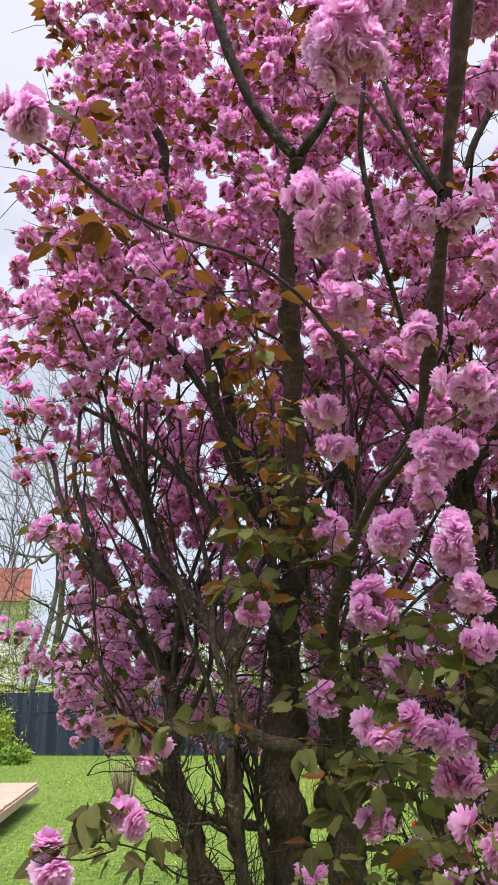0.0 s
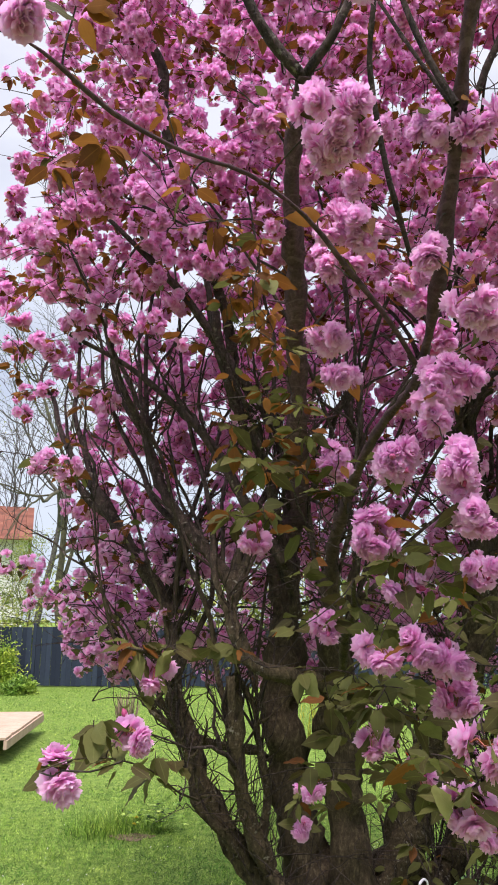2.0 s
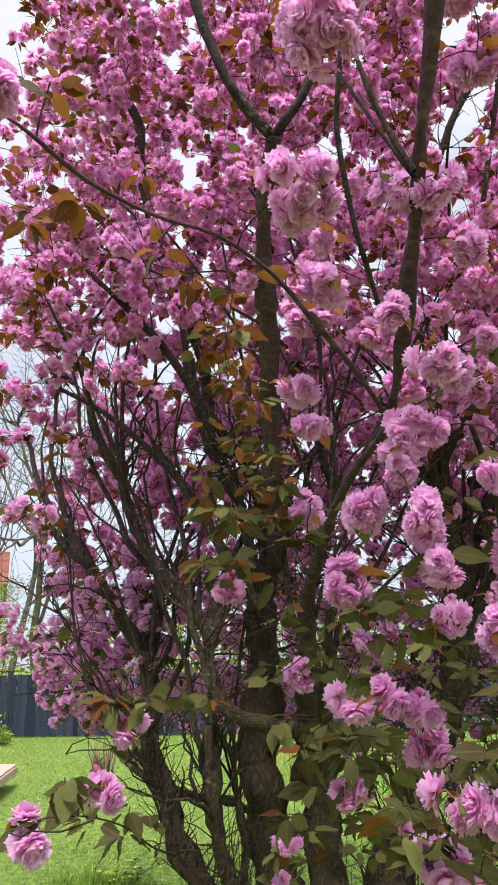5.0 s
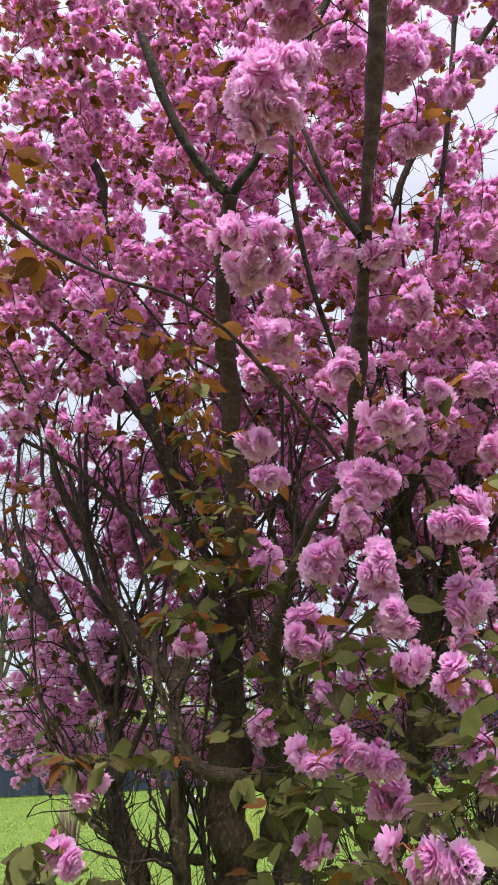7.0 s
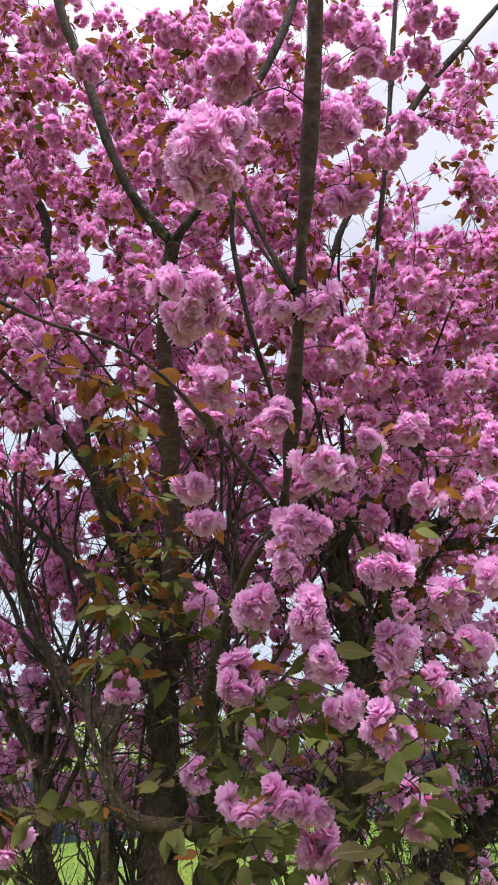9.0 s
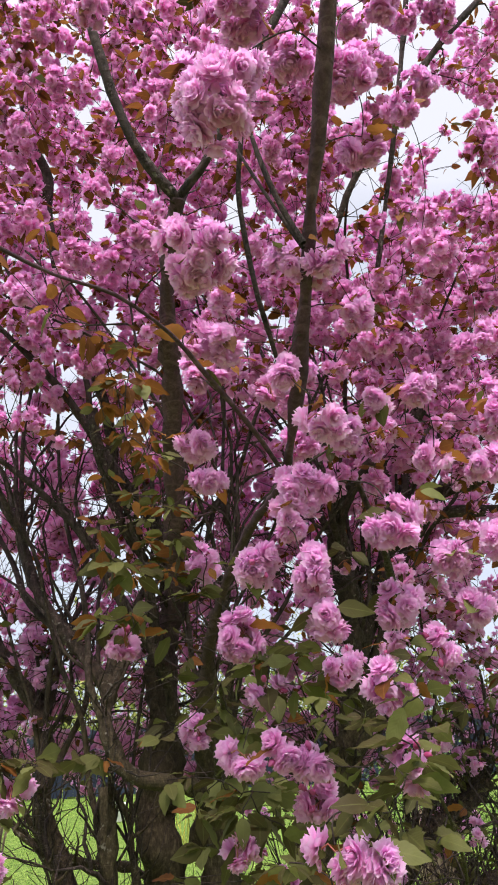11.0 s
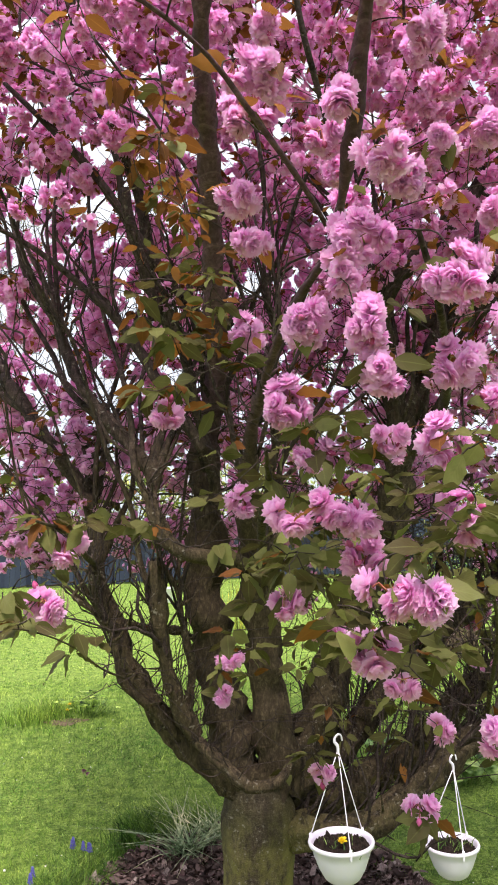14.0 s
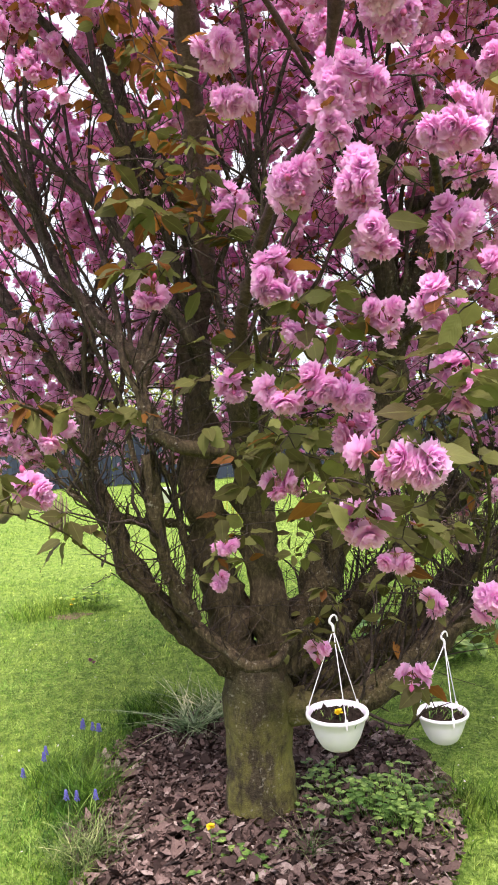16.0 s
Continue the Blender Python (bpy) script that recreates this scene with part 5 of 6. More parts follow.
# ---- hanging pots ----
def hanging_pot(at, rim, hook_at, sprig, group):
    """A white plastic pot on three cords from a hook."""
    white = plain("white_plastic", (0.80, 0.745, 0.86), (0.84, 0.785, 0.90), 12, 0.35, 0.05, 0.001, 0.5)
    pot = base("hanging_pot", "white plastic hanging pot filled with dark soil", "plant pot", group, at)
    b = Buf()
    prof = [(0.30, -0.86), (0.46, -0.85), (0.56, -0.79), (0.72, -0.58), (0.86, -0.30), (0.92, -0.12), (0.94, -0.11), (1.0, -0.10), (1.02, -0.04), (1.0, 0.0), (0.94, 0.0), (0.91, -0.04), (0.86, -0.2), (0.7, -0.5)]
    k = 40
    a = np.arange(k) * 2 * math.pi / k
    v = np.concatenate([np.stack([r * rim * np.cos(a), r * rim * np.sin(a), np.full(k, z * rim * 1.35)], -1) for r, z in prof])
    n = len(prof)
    i, j = np.meshgrid(np.arange(n - 1), np.arange(k), indexing="ij")
    f = np.stack([i * k + j, i * k + (j + 1) % k, (i + 1) * k + (j + 1) % k, (i + 1) * k + j], -1).reshape(-1, 4)
    b.add(v, f)
    b.add(np.stack([0.3 * rim * np.cos(a[::5]), 0.3 * rim * np.sin(a[::5]), np.full(8, -0.86 * rim * 1.35)], -1), [[0, 1, 6, 7], [1, 2, 5, 6], [2, 3, 4, 5]])
    part("body", b.mesh("pot_body", white), pot)
    rng = np.random.default_rng(int(rim * 1e4))
    s = Buf()
    g = np.linspace(-0.9, 0.9, 25)
    X, Y = np.meshgrid(g, g, indexing="ij")
    rr = np.hypot(X, Y)
    sc = np.minimum(1, 0.86 / np.maximum(rr, 1e-6))
    Z = -0.17 * np.ones_like(X) + 0.05 * rng.normal(size=X.shape) - 0.03 * rr
    i, j = np.meshgrid(np.arange(24), np.arange(24), indexing="ij")
    f = np.stack([i * 25 + j, (i + 1) * 25 + j, (i + 1) * 25 + j + 1, i * 25 + j + 1], -1).reshape(-1, 4)
    s.add(np.stack([X * sc * rim, Y * sc * rim, Z * rim], -1).reshape(-1, 3), f)
    part("soil", s.mesh("potting_soil", plain("potting_compost", (0.012, 0.009, 0.008), (0.055, 0.038, 0.030), 60, 0.95, 0.9, 0.006, 0.1), smooth=False), pot, "dark crumbly potting soil")
    hk = np.array(hook_at) - np.array(at)
    for q in range(3):
        t = 0.6 + q * 2 * math.pi / 3
        e = np.array([math.cos(t) * rim * 0.97, math.sin(t) * rim * 0.97, 0.0])
        c = Buf()
        tube(c, np.array([[*e, 0.0017], [*(e * 0.55 + hk * 0.45), 0.0015], [*hk, 0.0015]]), 6)
        tube(c, np.array([[*(e - (0, 0, 0.022)), 0.003], [*(e - (0, 0, 0.006)), 0.005], [*(e + (0, 0, 0.008)), 0.004]]), 8)
        part("cord", c.mesh("cord", white), pot)
    c = Buf()
    hook = [(0, 0, 0, 0.004), (0, 0, 0.03, 0.005), (-0.006, 0, 0.045, 0.005), (-0.016, 0, 0.055, 0.0045), (-0.012, 0, 0.075, 0.004), (0.004, 0.004, 0.088, 0.0035), (0.02, 0.008, 0.08, 0.003), (0.026, 0.01, 0.055, 0.003)]
    tube(c, smooth_path([(hk[0] + x * 0.6, hk[1] + y, hk[2] + z * 0.6 - 0.012, r * 0.9) for x, y, z, r in hook], 0.005), 8)
    part("hook", c.mesh("hook", white), pot)
    m = Buf()
    blades(m, rng, rng.normal(0, rim * 0.35, 26), rng.normal(0, rim * 0.35, 26), np.full(26, -0.18 * rim), rng.uniform(0.01, 0.035 if sprig == "yellow" else 0.06, 26), np.full(26, 0.004), 1.0, 3)
    part("seedlings", m.mesh("seedlings", HERB), pot, "thin green seedlings")
    if sprig == "yellow":
        y = Buf()
        v, f, u = blossom_arrays(rng, 0.016, 1)
        y.add(v + (0.0, -0.02, 0.0), f, u)
        part("flower", y.mesh("pansy", YELLOW), pot, "small yellow flower")


YELLOW = plain("yellow_petal", (0.85, 0.62, 0.02), (0.92, 0.76, 0.05), 60, 0.5, 0.1)
BLUE = plain("blue_petal", (0.075, 0.075, 0.30), (0.17, 0.16, 0.48), 80, 0.5, 0.1)


# ---- plants on the ground ----
YOUNG = blade_material("yellow_green_shoot", (0.30, 0.32, 0.05), (0.50, 0.46, 0.08), (0.62, 0.56, 0.14))
def tuft(name, label, category, at, n, height, spread, mat, lean=1.0, width=0.005, group="", seed=1):
    rng = np.random.default_rng(seed)
    b = Buf()
    blades(b, rng, rng.normal(0, spread, n), rng.normal(0, spread, n), np.zeros(n), height * rng.uniform(0.5, 1.15, n), width * rng.uniform(0.7, 1.3, n), lean, 5)
    ob = tagged(new(name, b.mesh(name, mat)), label, category, group, "stuff")
    ob.location = (*at, float(ground_height(*at)) + 0.002)
    return ob


def grape_hyacinth(at, seed):
    rng = np.random.default_rng(seed)
    ob = base("grape_hyacinth", "blue grape hyacinths with thin grassy leaves", "flower", "grape hyacinths", (*at, 0.0))
    b = Buf()
    blades(b, rng, rng.normal(0, 0.03, 60), rng.normal(0, 0.03, 60), np.zeros(60), rng.uniform(0.08, 0.17, 60), rng.uniform(0.003, 0.006, 60), 0.9, 5)
    part("leaves", b.mesh("hyacinth_leaves", BLADE), ob, "thin grassy leaves")
    for i in range(rng.integers(3, 6)):
        x, y, h = rng.normal(0, 0.03), rng.normal(0, 0.03), rng.uniform(0.11, 0.18)
        s = Buf()
        tube(s, np.array([[x, y, 0, 0.002], [x * 1.1, y * 1.1, h * 0.6, 0.0018], [x * 1.2, y * 1.2, h, 0.0014]]), 5)
        part("stem", s.mesh("stem", HERB), ob)
        s = Buf()
        for k in range(26):
            z, t = k / 26, k * 2.4
            r = 0.0085 * (1 - z * 0.75)
            c = np.array([x * 1.2 + r * math.cos(t), y * 1.2 + r * math.sin(t), h - 0.032 + 0.036 * z])
            tube(s, np.array([[*c, 0.0014], [*(c + (0, 0, 0.003)), 0.0036], [*(c + (0, 0, 0.006)), 0.0022]]), 6)
        part("flower_spike", s.mesh("flower_spike", BLUE), ob, "blue bead-like flower spike")


def leafy_herb(name, label, at, count, size, spread, height, seed, mat=None, group="", category="plant"):
    """A low plant with many rounded leaves on thin stalks."""
    rng = np.random.default_rng(seed)
    ob = base(name, label, category, group, (*at, float(ground_height(*at))))
    st, lf = Buf(), Buf()
    for i in range(count):
        x, y = rng.normal(0, spread, 2)
        h = height * rng.uniform(0.35, 1.1)
        e = np.array([x + rng.normal(0, 0.02), y + rng.normal(0, 0.02), h])
        tube(st, np.array([[x * 0.6, y * 0.6, 0, 0.0014], [(x + e[0]) / 2, (y + e[1]) / 2, h * 0.6, 0.0012], [*e, 0.001]]), 4)
        for q in range(3):
            t = rng.uniform(0, 6.3) + q * 2.1
            d = unit(np.array([math.cos(t), math.sin(t), rng.uniform(-0.1, 0.35)]))
            side = unit(np.cross(d, np.array([0, 0, 1.0])))
            ln = size * rng.uniform(0.4, 1.2)
            v, f, u = leaf_arrays(rng, ln, ln * 0.8, 5)
            lf.add(v @ np.stack([side, d, np.cross(side, d)], 1).T + e, f, u)
    part("stalk", st.mesh("stalks", mat or HERB), ob, kind="stuff")
    part("foliage", lf.mesh("foliage", mat or HERB), ob, kind="stuff")
    return ob


def dandelion(at, height, seed, lean=(0.0, 0.0)):
    rng = np.random.default_rng(seed)
    ob = base("dandelion", "yellow dandelion on a thin green stem", "flower", "dandelions", (*at, float(ground_height(*at))))
    s = Buf()
    tube(s, np.array([[0, 0, 0, 0.0018], [lean[0] * 0.4, lean[1] * 0.4, height * 0.5, 0.0016], [*lean, height, 0.0018]]), 6)
    part("stem", s.mesh("stem", HERB), ob)
    s = Buf()
    v, f, u = blossom_arrays(rng, 0.016, 2)
    s.add(v * (1, 1, 0.6) + (*lean, height), f, u)
    part("flower_head", s.mesh("flower_head", YELLOW), ob, "yellow flower head")


def reed_bundle(at, height, radius, n, seed):
    """Old dry stalks standing close together."""
    rng = np.random.default_rng(seed)
    ob = base("dry_stalk_clump", "clump of dry grey-brown cut stalks in the grass", "dry plant", "dry clumps", (*at, 0))
    straw = plain("dry_straw", (0.07, 0.05, 0.035), (0.27, 0.21, 0.14), 9, 0.8, 0.3, 0.004, 0.2, True)
    s = Buf()
    for i in range(n):
        a, r = rng.uniform(0, 6.3), radius * math.sqrt(rng.uniform(0, 1))
        x, y, h = r * math.cos(a), r * math.sin(a), height * rng.uniform(0.6, 1.05)
        tube(s, np.array([[x * 0.8, y * 0.8, 0, 0.011], [x, y, h * 0.5, 0.009], [x * 1.25 + rng.normal(0, 0.02), y * 1.25, h, 0.005]]), 5)
    part("stalk", s.mesh("dry_stalks", straw), ob, kind="stuff")


# ---- far things ----
LIME = blade_material("lime_leaf", (0.26, 0.38, 0.04), (0.46, 0.58, 0.08), (0.62, 0.72, 0.15))
SPRING = blade_material("spring_hedge_leaf", (0.22, 0.28, 0.06), (0.36, 0.42, 0.11), (0.52, 0.56, 0.22))


def build_fence():
    rng = np.random.default_rng(5)
    paint = plain("slate_blue_wood", (0.010, 0.015, 0.030), (0.036, 0.050, 0.080), 3, 0.7, 0.4, 0.004, 0.25, True)
    FY, H = 18.8, 1.45
    fence = base("garden_fence", "slate blue wooden board fence with posts", "fence", at=(0, FY, 0))
    me = bpy.data.meshes.new("fence_board")
    bm = bmesh.new()
    box_bm(bm, (0.125, 0.022, H - 0.06), (0, 0, H / 2), 0.004)
    bm.to_mesh(me)
    bm.free()
    me.materials.append(paint)
    bm = bmesh.new()
    box_bm(bm, (0.09, 0.09, H + 0.06), (0, 0, (H + 0.06) / 2), 0.008)
    post = bpy.data.meshes.new("fence_post")
    bm.to_mesh(post)
    bm.free()
    post.materials.append(paint)
    x = -11.0
    i = 0
    while x < 11.0:
        if i % 15 == 0:
            part("post", post, fence, "", pose(x, 0.03, 0))
            x += 0.112
        else:
            part("board", me, fence, "", pose(x, 0.012 * (i % 2) + rng.normal(0, 0.003), rng.normal(0, 0.006), 0, rng.normal(0, 0.25), 0))
            x += 0.128
        i += 1
    for z in (0.35, 1.2):
        bm = bmesh.new()
        box_bm(bm, (22, 0.04, 0.07), (0, 0.034, z), 0.004)
        bm_part("rail", bm, paint, fence)


def build_deck():
    rng = np.random.default_rng(6)
    wood = plain("pale_plank", (0.38, 0.26, 0.195), (0.54, 0.40, 0.31), 5, 0.75, 0.3, 0.002, 0.25)
    old = plain("reddish_plank", (0.20, 0.10, 0.07), (0.33, 0.18, 0.13), 8, 0.75, 0.3, 0.002, 0.25)
    deck = base("wooden_platform", "low pale wooden platform lying on the lawn", "platform", at=(-3.82, 9.85, 0))
    bm = bmesh.new()
    box_bm(bm, (1.5, 0.12, 0.16), (-0.1, 0.8, 0.08), 0.006)
    bm_part("beam", bm, wood, deck)
    bm = bmesh.new()
    box_bm(bm, (1.5, 0.12, 0.16), (-0.1, -0.7, 0.08), 0.006)
    bm_part("beam", bm, wood, deck)
    bm = bmesh.new()
    box_bm(bm, (0.04, 2.5, 0.10), (1.0, 0, 0.21), 0.004)
    bm_part("fascia", bm, wood, deck)
    for i in range(17):
        bm = bmesh.new()
        box_bm(bm, (2.0, 0.138, 0.028), (rng.normal(0, 0.004), -1.18 + i * 0.147, 0.275), 0.003)
        bm_part("plank", bm, wood, deck)
    bm = bmesh.new()
    box_bm(bm, (0.5, 0.3, 0.02), (0, 0, 0), 0.004)
    ob = tagged(new("board"), "loose reddish board lying on the platform", "board")
    ob.location = (-3.95, 10.7, 0.30)
    deck.rotation_euler = ob.rotation_euler = (0, 0, radians(6))
    bm_part("plank", bm, old, ob)


def build_house():
    wall = plain("white_render", (0.66, 0.65, 0.62), (0.8, 0.79, 0.77), 2, 0.9, 0.2, 0.004)
    tile = plain("red_roof_tile", (0.15, 0.055, 0.04), (0.27, 0.11, 0.075), 6, 0.8, 0.4, 0.01, 0.2, True)
    glass = plain("dark_window", (0.02, 0.025, 0.03), (0.05, 0.06, 0.07), 3, 0.1, 0.0, 0.001, 0.6)
    house = base("house", "white rendered house with a red tiled roof", "house", at=(-19.85, 42, 0))
    bm = bmesh.new()
    box_bm(bm, (14.0, 9.0, 6.0), (0, 0, 3.0), 0.02)
    bm_part("wall", bm, wall, house)
    for s in (-1, 1):
        bm = bmesh.new()
        for i in range(12):
            for j in range(36):
                k = 0.43 * i
                bmesh.ops.create_cube(bm, size=1, matrix=Matrix.Translation((-7.2 + 0.2 + j * 0.4, s * (5.0 - k * 0.92), 5.87 + k * 0.46)) @ Matrix.Rotation(s * -0.46, 4, "X") @ Matrix.Diagonal((0.385, 0.5, 0.05, 1)))
        bm_part("roof", bm, tile, house)
    for x in (-4.0, 0.0, 4.2):
        for z in (1.9, 4.9):
            bm = bmesh.new()
            box_bm(bm, (1.1, 0.06, 1.3), (x, -4.51, z), 0.01)
            w = bm_part("window", bm, glass, house)
            bm = bmesh.new()
            box_bm(bm, (1.3, 0.16, 0.06), (x, -4.56, z - 0.7), 0.01)
            bm_part("sill", bm, wall, w)
    house.rotation_euler = (0, 0, radians(16.5))


def bare_tree(at, height, seed, bark, leafy=0, droop=0.0, spread=0.5):
    """A leafless spring tree: trunk, forking limbs and fine arching twigs."""
    rng = np.random.default_rng(seed)
    ob = base("bare_tree", "bare spring tree with fine grey-green twigs", "tree", "bare trees", at)
    t, w, lf = Buf(), Buf(), Buf()
    shapes = [leaf_arrays(rng, 1.0, 0.5, 3) for i in range(4)]
    tips = []

    def grow(p, d, length, r, depth):
        k = 5
        q = [np.array([*p, r])]
        for i in range(k):
            d = unit(d + rng.normal(0, 0.13, 3) + np.array([0, 0, (0.10 if depth < 3 else -droop)]))
            p = p + d * length / k
            q.append(np.array([*p, r * (1 - 0.45 * (i + 1) / k)]))
            if depth < 4 and i >= 1 and rng.random() < (0.6 if depth else 0.4):
                s = unit(d + rng.normal(0, spread, 3))
                grow(p, s, length * rng.uniform(0.45, 0.75), r * 0.5, depth + 1)
        tube(t if depth < 2 else w, np.array(q), 8 if depth < 2 else 3, cap=False)
        if depth < 4:
            for i in range(2):
                grow(p, unit(d + rng.normal(0, spread, 3)), length * rng.uniform(0.55, 0.8), r * 0.5, depth + 1)
        else:
            tips.append(p)

    grow(np.zeros(3), np.array([0.05, 0, 1.0]), height * 0.36, height * 0.009, 0)
    part("trunk", t.mesh("bare_trunk", bark), ob)
    part("twig", w.mesh("bare_twigs", bark), ob, kind="stuff")
    if leafy:
        for p in tips:
            q = p + rng.normal(0, 0.2, (leafy, 3))
            scatter(lf, shapes, q, frames_to(rng.normal(0, 1, q.shape), rng), np.full(leafy, 0.08), rng)
        part("crown", lf.mesh("young_leaves", SPRING), ob, "thin fresh green spring leaves", kind="stuff")


def shrub(at, size, seed, mat, label, n=2600, leaf=0.05):
    """A rounded garden shrub of many small leaves on thin stems."""
    rng = np.random.default_rng(seed)
    ob = base("shrub", label, "shrub", "garden shrubs", at)
    st, lf = Buf(), Buf()
    shapes = [leaf_arrays(rng, 1.0, 0.5, 3) for i in range(8)]
    for i in range(40):
        g = unit(rng.normal(0, 1, 3) * (1, 1, 0.5) + (0, 0, 0.8)) * size * rng.uniform(0.5, 1.0)
        tube(st, twig_rows(np.array([0.0, 0, 0]), np.array([0, 0, 1.0]), g, 0.014, 0.003, rng, 5), 5)
        s = rng.uniform(0.35, 1.05, (n // 40, 1))
        p = g * s + rng.normal(0, 0.14 * size[2], (n // 40, 3))
        low = rng.random(len(p)) < 0.35        # leaves close to the ground
        p[low] = np.stack([rng.uniform(-1, 1, len(p)) * size[0], rng.normal(0, 0.4, len(p)) * size[1], rng.uniform(0, 0.62, len(p)) * size[2]], 1)[low]
        p[:, 2] = np.maximum(p[:, 2], 0.03)
        scatter(lf, shapes, p, frames_to(rng.normal(0, 1, p.shape) + (0, 0, 0.8), rng), leaf * rng.uniform(0.6, 1.3, n // 40), rng)
    part("stem", st.mesh("stems", TWIG), ob)
    part("foliage", lf.mesh("shrub_leaves", mat), ob, kind="stuff")


# ---- put it together ----
build_ground()
build_bed()
build_tree()
hanging_pot((0.459, 2.2, 0.585), 0.092, (0.461, 2.2, 0.83), "yellow", "hanging pots")
hanging_pot((0.868, 2.45, 0.445), 0.086, (0.888, 2.45, 0.672), "green", "hanging pots")

tuft("sedge_tuft", "tuft of narrow pale-edged sedge leaves", "grass tuft", (0.03, 3.50), 120, 0.25, 0.035, PALE_SEDGE, 1.5, 0.0105, "grass tufts", 21)
tuft("sedge_tuft", "tuft of narrow pale-edged sedge leaves", "grass tuft", (0.16, 3.62), 90, 0.22, 0.035, PALE_SEDGE, 1.5, 0.0105, "grass tufts", 22)
tuft("grass_tuft", "tall fresh green grass tuft beside the mulch", "grass tuft", (-0.16, 3.75), 700, 0.17, 0.07, SHADED_LUSH, 0.7, 0.004, "grass tufts", 23)
tuft("grass_tuft", "tall fresh green grass tuft beside the mulch", "grass tuft", (-0.40, 2.95), 900, 0.17, 0.06, SHADED_LUSH, 0.8, 0.004, "grass tufts", 24)
tuft("grass_tuft", "tall fresh green grass tuft beside the mulch", "grass tuft", (-0.48, 3.2), 700, 0.14, 0.07, SHADED_LUSH, 0.8, 0.004, "grass tufts", 25)
tuft("grass_tuft", "tall fresh green grass tuft beside the mulch", "grass tuft", (-0.36, 2.55), 320, 0.16, 0.05, SEDGE, 1.1, 0.004, "grass tufts", 26)
tuft("grass_tuft", "thin grey-green grass in the mulch", "grass tuft", (0.38, 2.42), 60, 0.12, 0.02, SEDGE, 1.3, 0.003, "grass tufts", 27)
tuft("grass_tuft", "tall fresh green grass tuft beside the mulch", "grass tuft", (1.02, 2.62), 420, 0.13, 0.09, SHADED_LUSH, 0.8, 0.004, "grass tufts", 28)
tuft("grass_tuft", "tall grass tuft in the lawn patch", "grass tuft", (-1.12, 6.05), 420, 0.19, 0.11, BLADE, 0.6, 0.005, "grass tufts", 29)
tuft("grass_tuft", "tall grass tuft in the lawn patch", "grass tuft", (-0.92, 6.25), 260, 0.16, 0.10, BLADE, 0.6, 0.005, "grass tufts", 30)
for i, p in enumerate(((-0.38, 2.76), (-0.42, 3.42), (-0.60, 3.16))):
    grape_hyacinth(p, 40 + i)
dandelion((0.07, 2.46), 0.12, 50)
dandelion((-0.86, 6.02), 0.12, 51, (0.02, 0))
dandelion((-0.82, 5.92), 0.10, 52, (-0.02, 0))
leafy_herb("ground_elder", "low bright green ground elder in the mulch", (0.66, 2.62), 130, 0.026, 0.085, 0.14, 60, group="herbs")
leafy_herb("ground_elder", "low bright green ground elder in the mulch", (0.74, 2.50), 90, 0.026, 0.075, 0.12, 61, group="herbs")
leafy_herb("ground_elder", "low bright green ground elder in the mulch", (0.5, 2.86), 40, 0.028, 0.05, 0.06, 62, group="herbs")
leafy_herb("ground_elder", "low bright green ground elder in the mulch", (0.42, 2.7), 26, 0.024, 0.04, 0.05, 63, group="herbs")
leafy_herb("ground_elder", "low bright green ground elder in the mulch", (0.03, 2.62), 14, 0.03, 0.03, 0.05, 64, group="herbs")
leafy_herb("ground_elder", "low bright green ground elder in the mulch", (0.2, 2.42), 22, 0.032, 0.06, 0.05, 65, group="herbs")
leafy_herb("lawn_weed", "yellow-green leafy weed in the lawn patch", (-0.72, 6.12), 46, 0.06, 0.10, 0.17, 66, BLADE, group="herbs")
leafy_herb("broad_leaf_plant", "broad-leaved light green perennial by the lawn edge", (1.62, 4.3), 26, 0.14, 0.12, 0.16, 67, group="herbs")
leafy_herb("broad_leaf_plant", "broad-leaved light green perennial by the lawn edge", (1.35, 4.5), 22, 0.12, 0.12, 0.14, 68, group="herbs")
tuft("lavender_bush", "grey-green lavender bush by the lawn", "plant", (2.0, 4.75), 700, 0.26, 0.13, SEDGE, 0.7, 0.005, "herbs", 69)
reed_bundle((-1.72, 11.1), 0.55, 0.16, 45, 70)
reed_bundle((2.9, 7.6), 0.7, 0.2, 60, 71)

tuft("shoot_clump", "clump of upright yellow-green spring shoots", "plant", (0.78, 10.3), 46, 0.7, 0.16, YOUNG, 0.25, 0.013, "herbs", 72)


def white_bucket(at):
    """A plain white garden bucket with a rolled rim."""
    ob = base("bucket", "white plastic garden bucket standing on the lawn", "bucket", at=at)
    b = Buf()
    rows = np.array([[0, 0, z, r] for z, r in ((0.002, 0.01), (0.004, 0.10), (0.02, 0.11), (0.26, 0.14), (0.27, 0.15), (0.285, 0.15), (0.286, 0.138), (0.2, 0.13))])
    tube(b, rows, 24)
    part("body", b.mesh("bucket_body", plain("bucket_plastic", (0.7, 0.7, 0.7), (0.8, 0.8, 0.8), 10, 0.4)), ob)
    b = Buf()
    tube(b, smooth_path([(-0.145, 0, 0.27, 0.004), (-0.1, -0.08, 0.2, 0.004), (0.1, -0.08, 0.2, 0.004), (0.145, 0, 0.27, 0.004)], 0.02), 6)
    part("handle", b.mesh("bucket_handle", plain("wire", (0.2, 0.2, 0.2), (0.4, 0.4, 0.4), 10, 0.4)), ob)


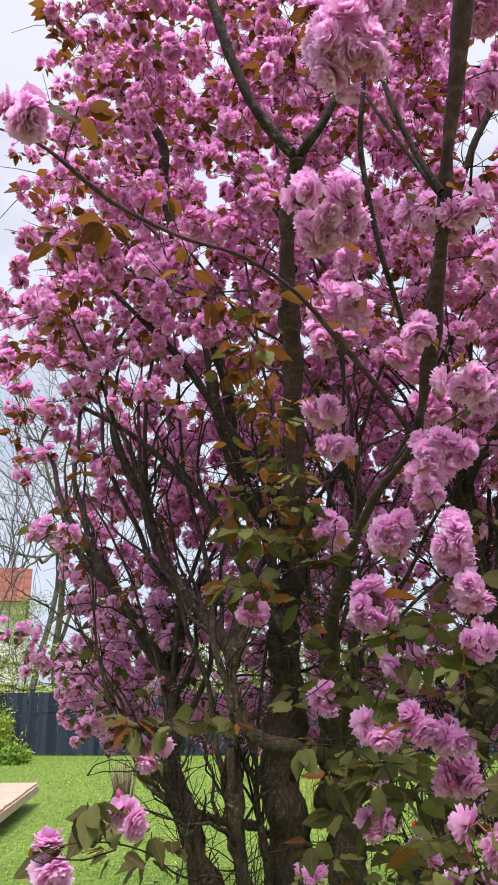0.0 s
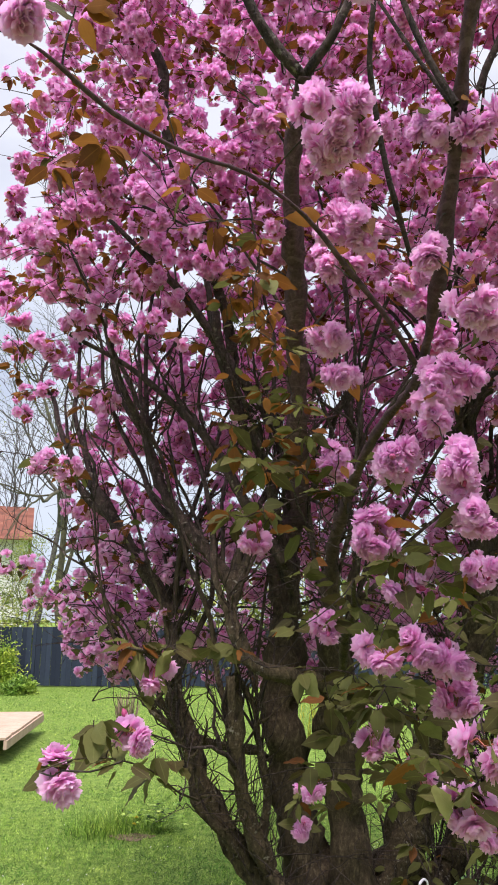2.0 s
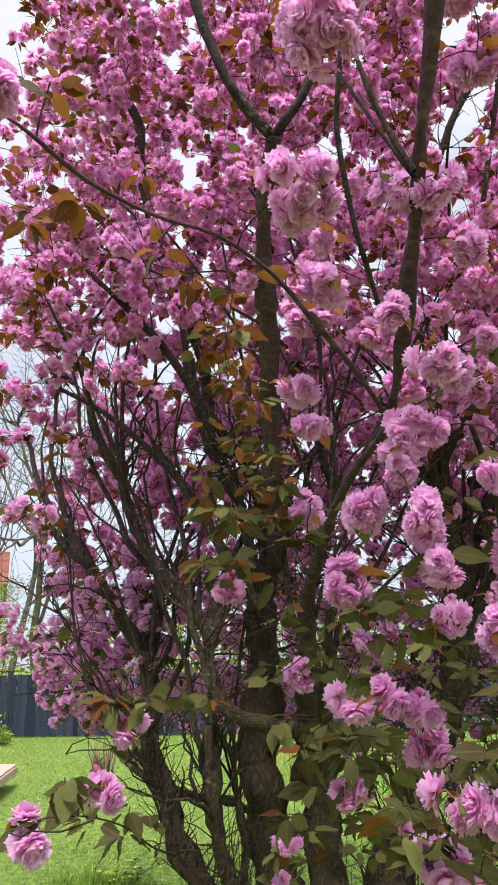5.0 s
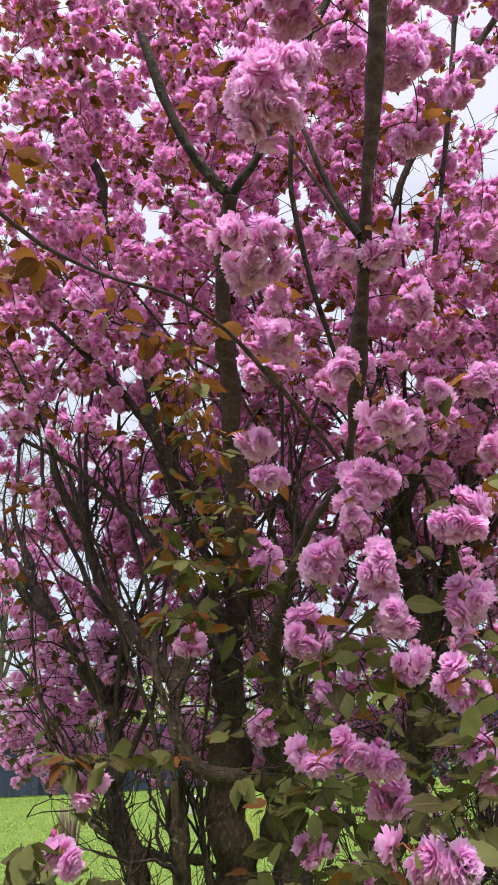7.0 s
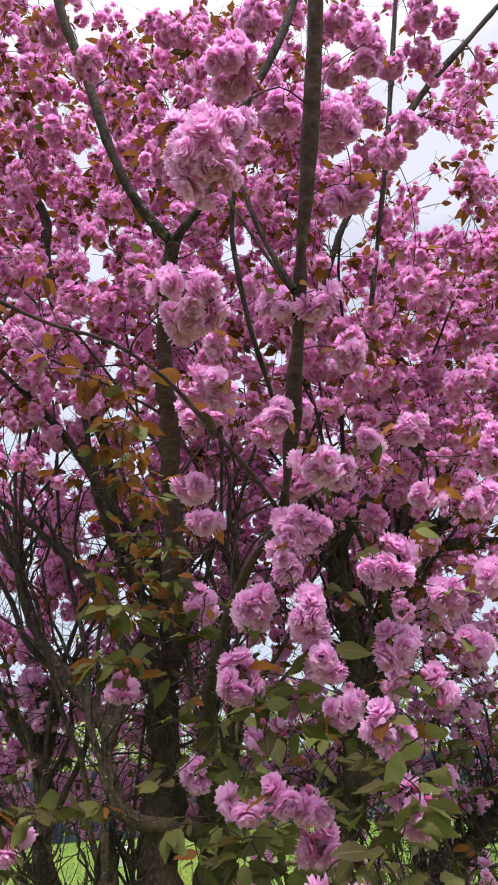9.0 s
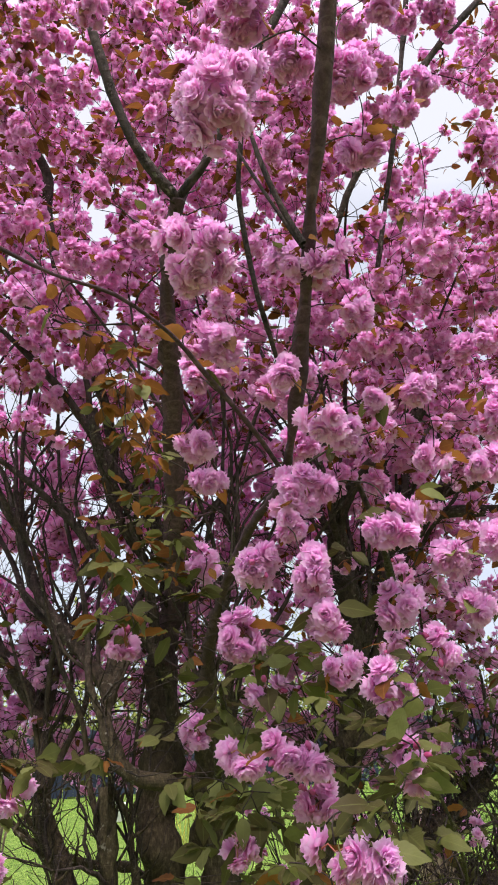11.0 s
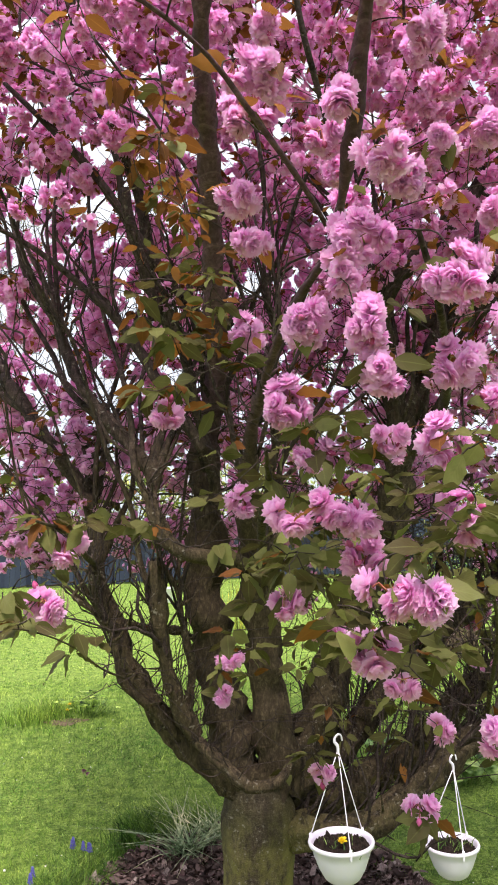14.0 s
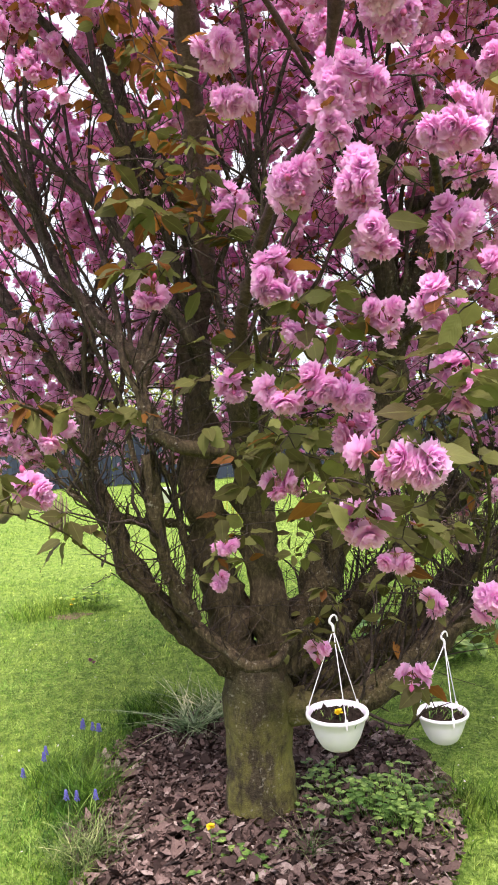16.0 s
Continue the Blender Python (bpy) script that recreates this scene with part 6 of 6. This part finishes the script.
def tulip(at, seed):
    rng = np.random.default_rng(seed)
    ob = base("tulip", "red tulip on a green stem with two broad leaves", "flower", "tulips", at)
    b = Buf()
    tube(b, np.array([[0, 0, 0, 0.005], [0.005, 0, 0.16, 0.005], [0.01, 0, 0.32, 0.004]]), 6)
    part("stem", b.mesh("stem", HERB), ob)
    b = Buf()
    for i in range(6):
        v, f, u = petal(rng, 0.06, 0.02, 0.75 if i % 2 else 0.6, i * 1.05, 3, 4, -0.75)
        b.add(v + (0.01, 0, 0.31), f, u)
    part("flower_head", b.mesh("tulip_head", plain("tulip_red", (0.55, 0.02, 0.015), (0.75, 0.06, 0.03), 40, 0.4)), ob, "red cup-shaped flower")
    b = Buf()
    blades(b, rng, np.zeros(3), np.zeros(3), np.zeros(3), np.array([0.22, 0.2, 0.18]), np.full(3, 0.035), 0.5, 5)
    part("leaf", b.mesh("tulip_leaf", HERB), ob)


white_bucket((-0.2, 14.0, 0))
tulip((1.5, 7.5, 0), 73)

fallen = tagged(new("fallen_blossom"), "withered pink blossom lying in the grass", "flower")
fallen.location = (-0.56, 4.65, 0.03)
_b, _r = Buf(), np.random.default_rng(74)
for _i in range(3):
    _v, _f, _u = blossom_arrays(_r, 0.015, 1)
    _b.add(_v @ frame_to(_r.normal(0, 1, 3) + (0, 0, 1), _r).T + _r.normal(0, 0.007, 3), _f, _u)
part("petals", _b.mesh("petals", plain("withered_petal", (0.16, 0.05, 0.09), (0.42, 0.20, 0.30), 60, 0.8)), fallen)

patch = tagged(new("bare_patch", None), "bare patch of straw and brown soil in the lawn", "soil")
patch.location = (-0.86, 5.95, 0.0)
_b, _r = Buf(), np.random.default_rng(75)
_a = np.arange(28) * 2 * math.pi / 28
for _k, _z in ((1.0, 0.004), (0.6, 0.009)):
    _b.v.append(np.stack([0.15 * _k * np.cos(_a) * (1 + 0.3 * np.sin(3 * _a)), 0.10 * _k * np.sin(_a) * (1 + 0.2 * np.cos(5 * _a)), np.full(28, _z) + _r.normal(0, 0.002, 28)], -1).astype(np.float32))
    _b.u.append(np.zeros((28, 2), np.float32))
_b.f.append(np.array([[i, (i + 1) % 28, 28 + (i + 1) % 28, 28 + i] for i in range(28)] + [[28 + i, 29 + i, 54 - i, 55 - i] for i in range(13)], np.int32))
_b.m.append(np.zeros(41, np.int32))
part("soil", _b.mesh("bare_soil", plain("straw_soil", (0.09, 0.06, 0.04), (0.34, 0.26, 0.17), 34, 0.95, 1.0, 0.01, 0.1)), patch)

stick = tagged(new("stick"), "short weathered grey-brown stick on the mulch", "stick")
_b = Buf()
tube(_b, smooth_path([(0.70, 2.72, 0.035, 0.012), (0.80, 2.68, 0.04, 0.013), (0.92, 2.65, 0.038, 0.012)], 0.02), 10, 0.15)
part("wood", _b.mesh("stick", plain("weathered_stick", (0.14, 0.10, 0.075), (0.30, 0.23, 0.18), 30)), stick)

build_fence()
build_deck()
build_house()
WILLOW = bark_material("greenish_bark", (0.06, 0.056, 0.036), (0.12, 0.115, 0.07), (0.2, 0.19, 0.13), 0.2)
GREYBARK = bark_material("grey_bark", (0.06, 0.055, 0.05), (0.13, 0.12, 0.11), (0.22, 0.21, 0.2), 0.2)
bare_tree((-6.3, 25.5, 0), 17.0, 81, WILLOW, 4, 0.06, 0.5)
bare_tree((-10.9, 38, 0), 22.0, 82, GREYBARK, 0, 0.0, 0.42)
bare_tree((-15.0, 46, 0), 19.0, 83, GREYBARK, 0, 0.0, 0.42)
bare_tree((-8.0, 27, 0), 5.5, 84, WILLOW, 34, 0.05, 0.5)
bare_tree((9, 27, 0), 9.0, 85, WILLOW, 14, 0.05, 0.5)
shrub((-5.02, 16.9, 0), np.array([0.36, 0.34, 0.42]), 91, FRESH, "light green leafy garden shrub by the fence", 4400, 0.07)
shrub((-6.0, 18.1, 0), np.array([0.5, 0.4, 1.5]), 92, LIME, "tall yellow-green shrub by the fence", 6400, 0.07)
for _i in range(13):
    _h = 1.9 if _i in (1, 2) else 2.6 if _i == 3 else (3.9, 4.8, 4.1, 5.2, 4.4)[_i % 5]
    shrub((-11 + 1.65 * _i, 20.4 + 0.6 * (_i % 3), 0), np.array([1.35, 0.8, _h]), 100 + _i, SPRING, "pale yellow-green spring hedge shrub behind the fence", 840 if _i < 5 else 1500, 0.19)
shrub((4.5, 11.5, 0), np.array([1.6, 1.0, 1.5]), 93, HERB, "loose green shrub beyond the lawn", 3600)
build_grass()
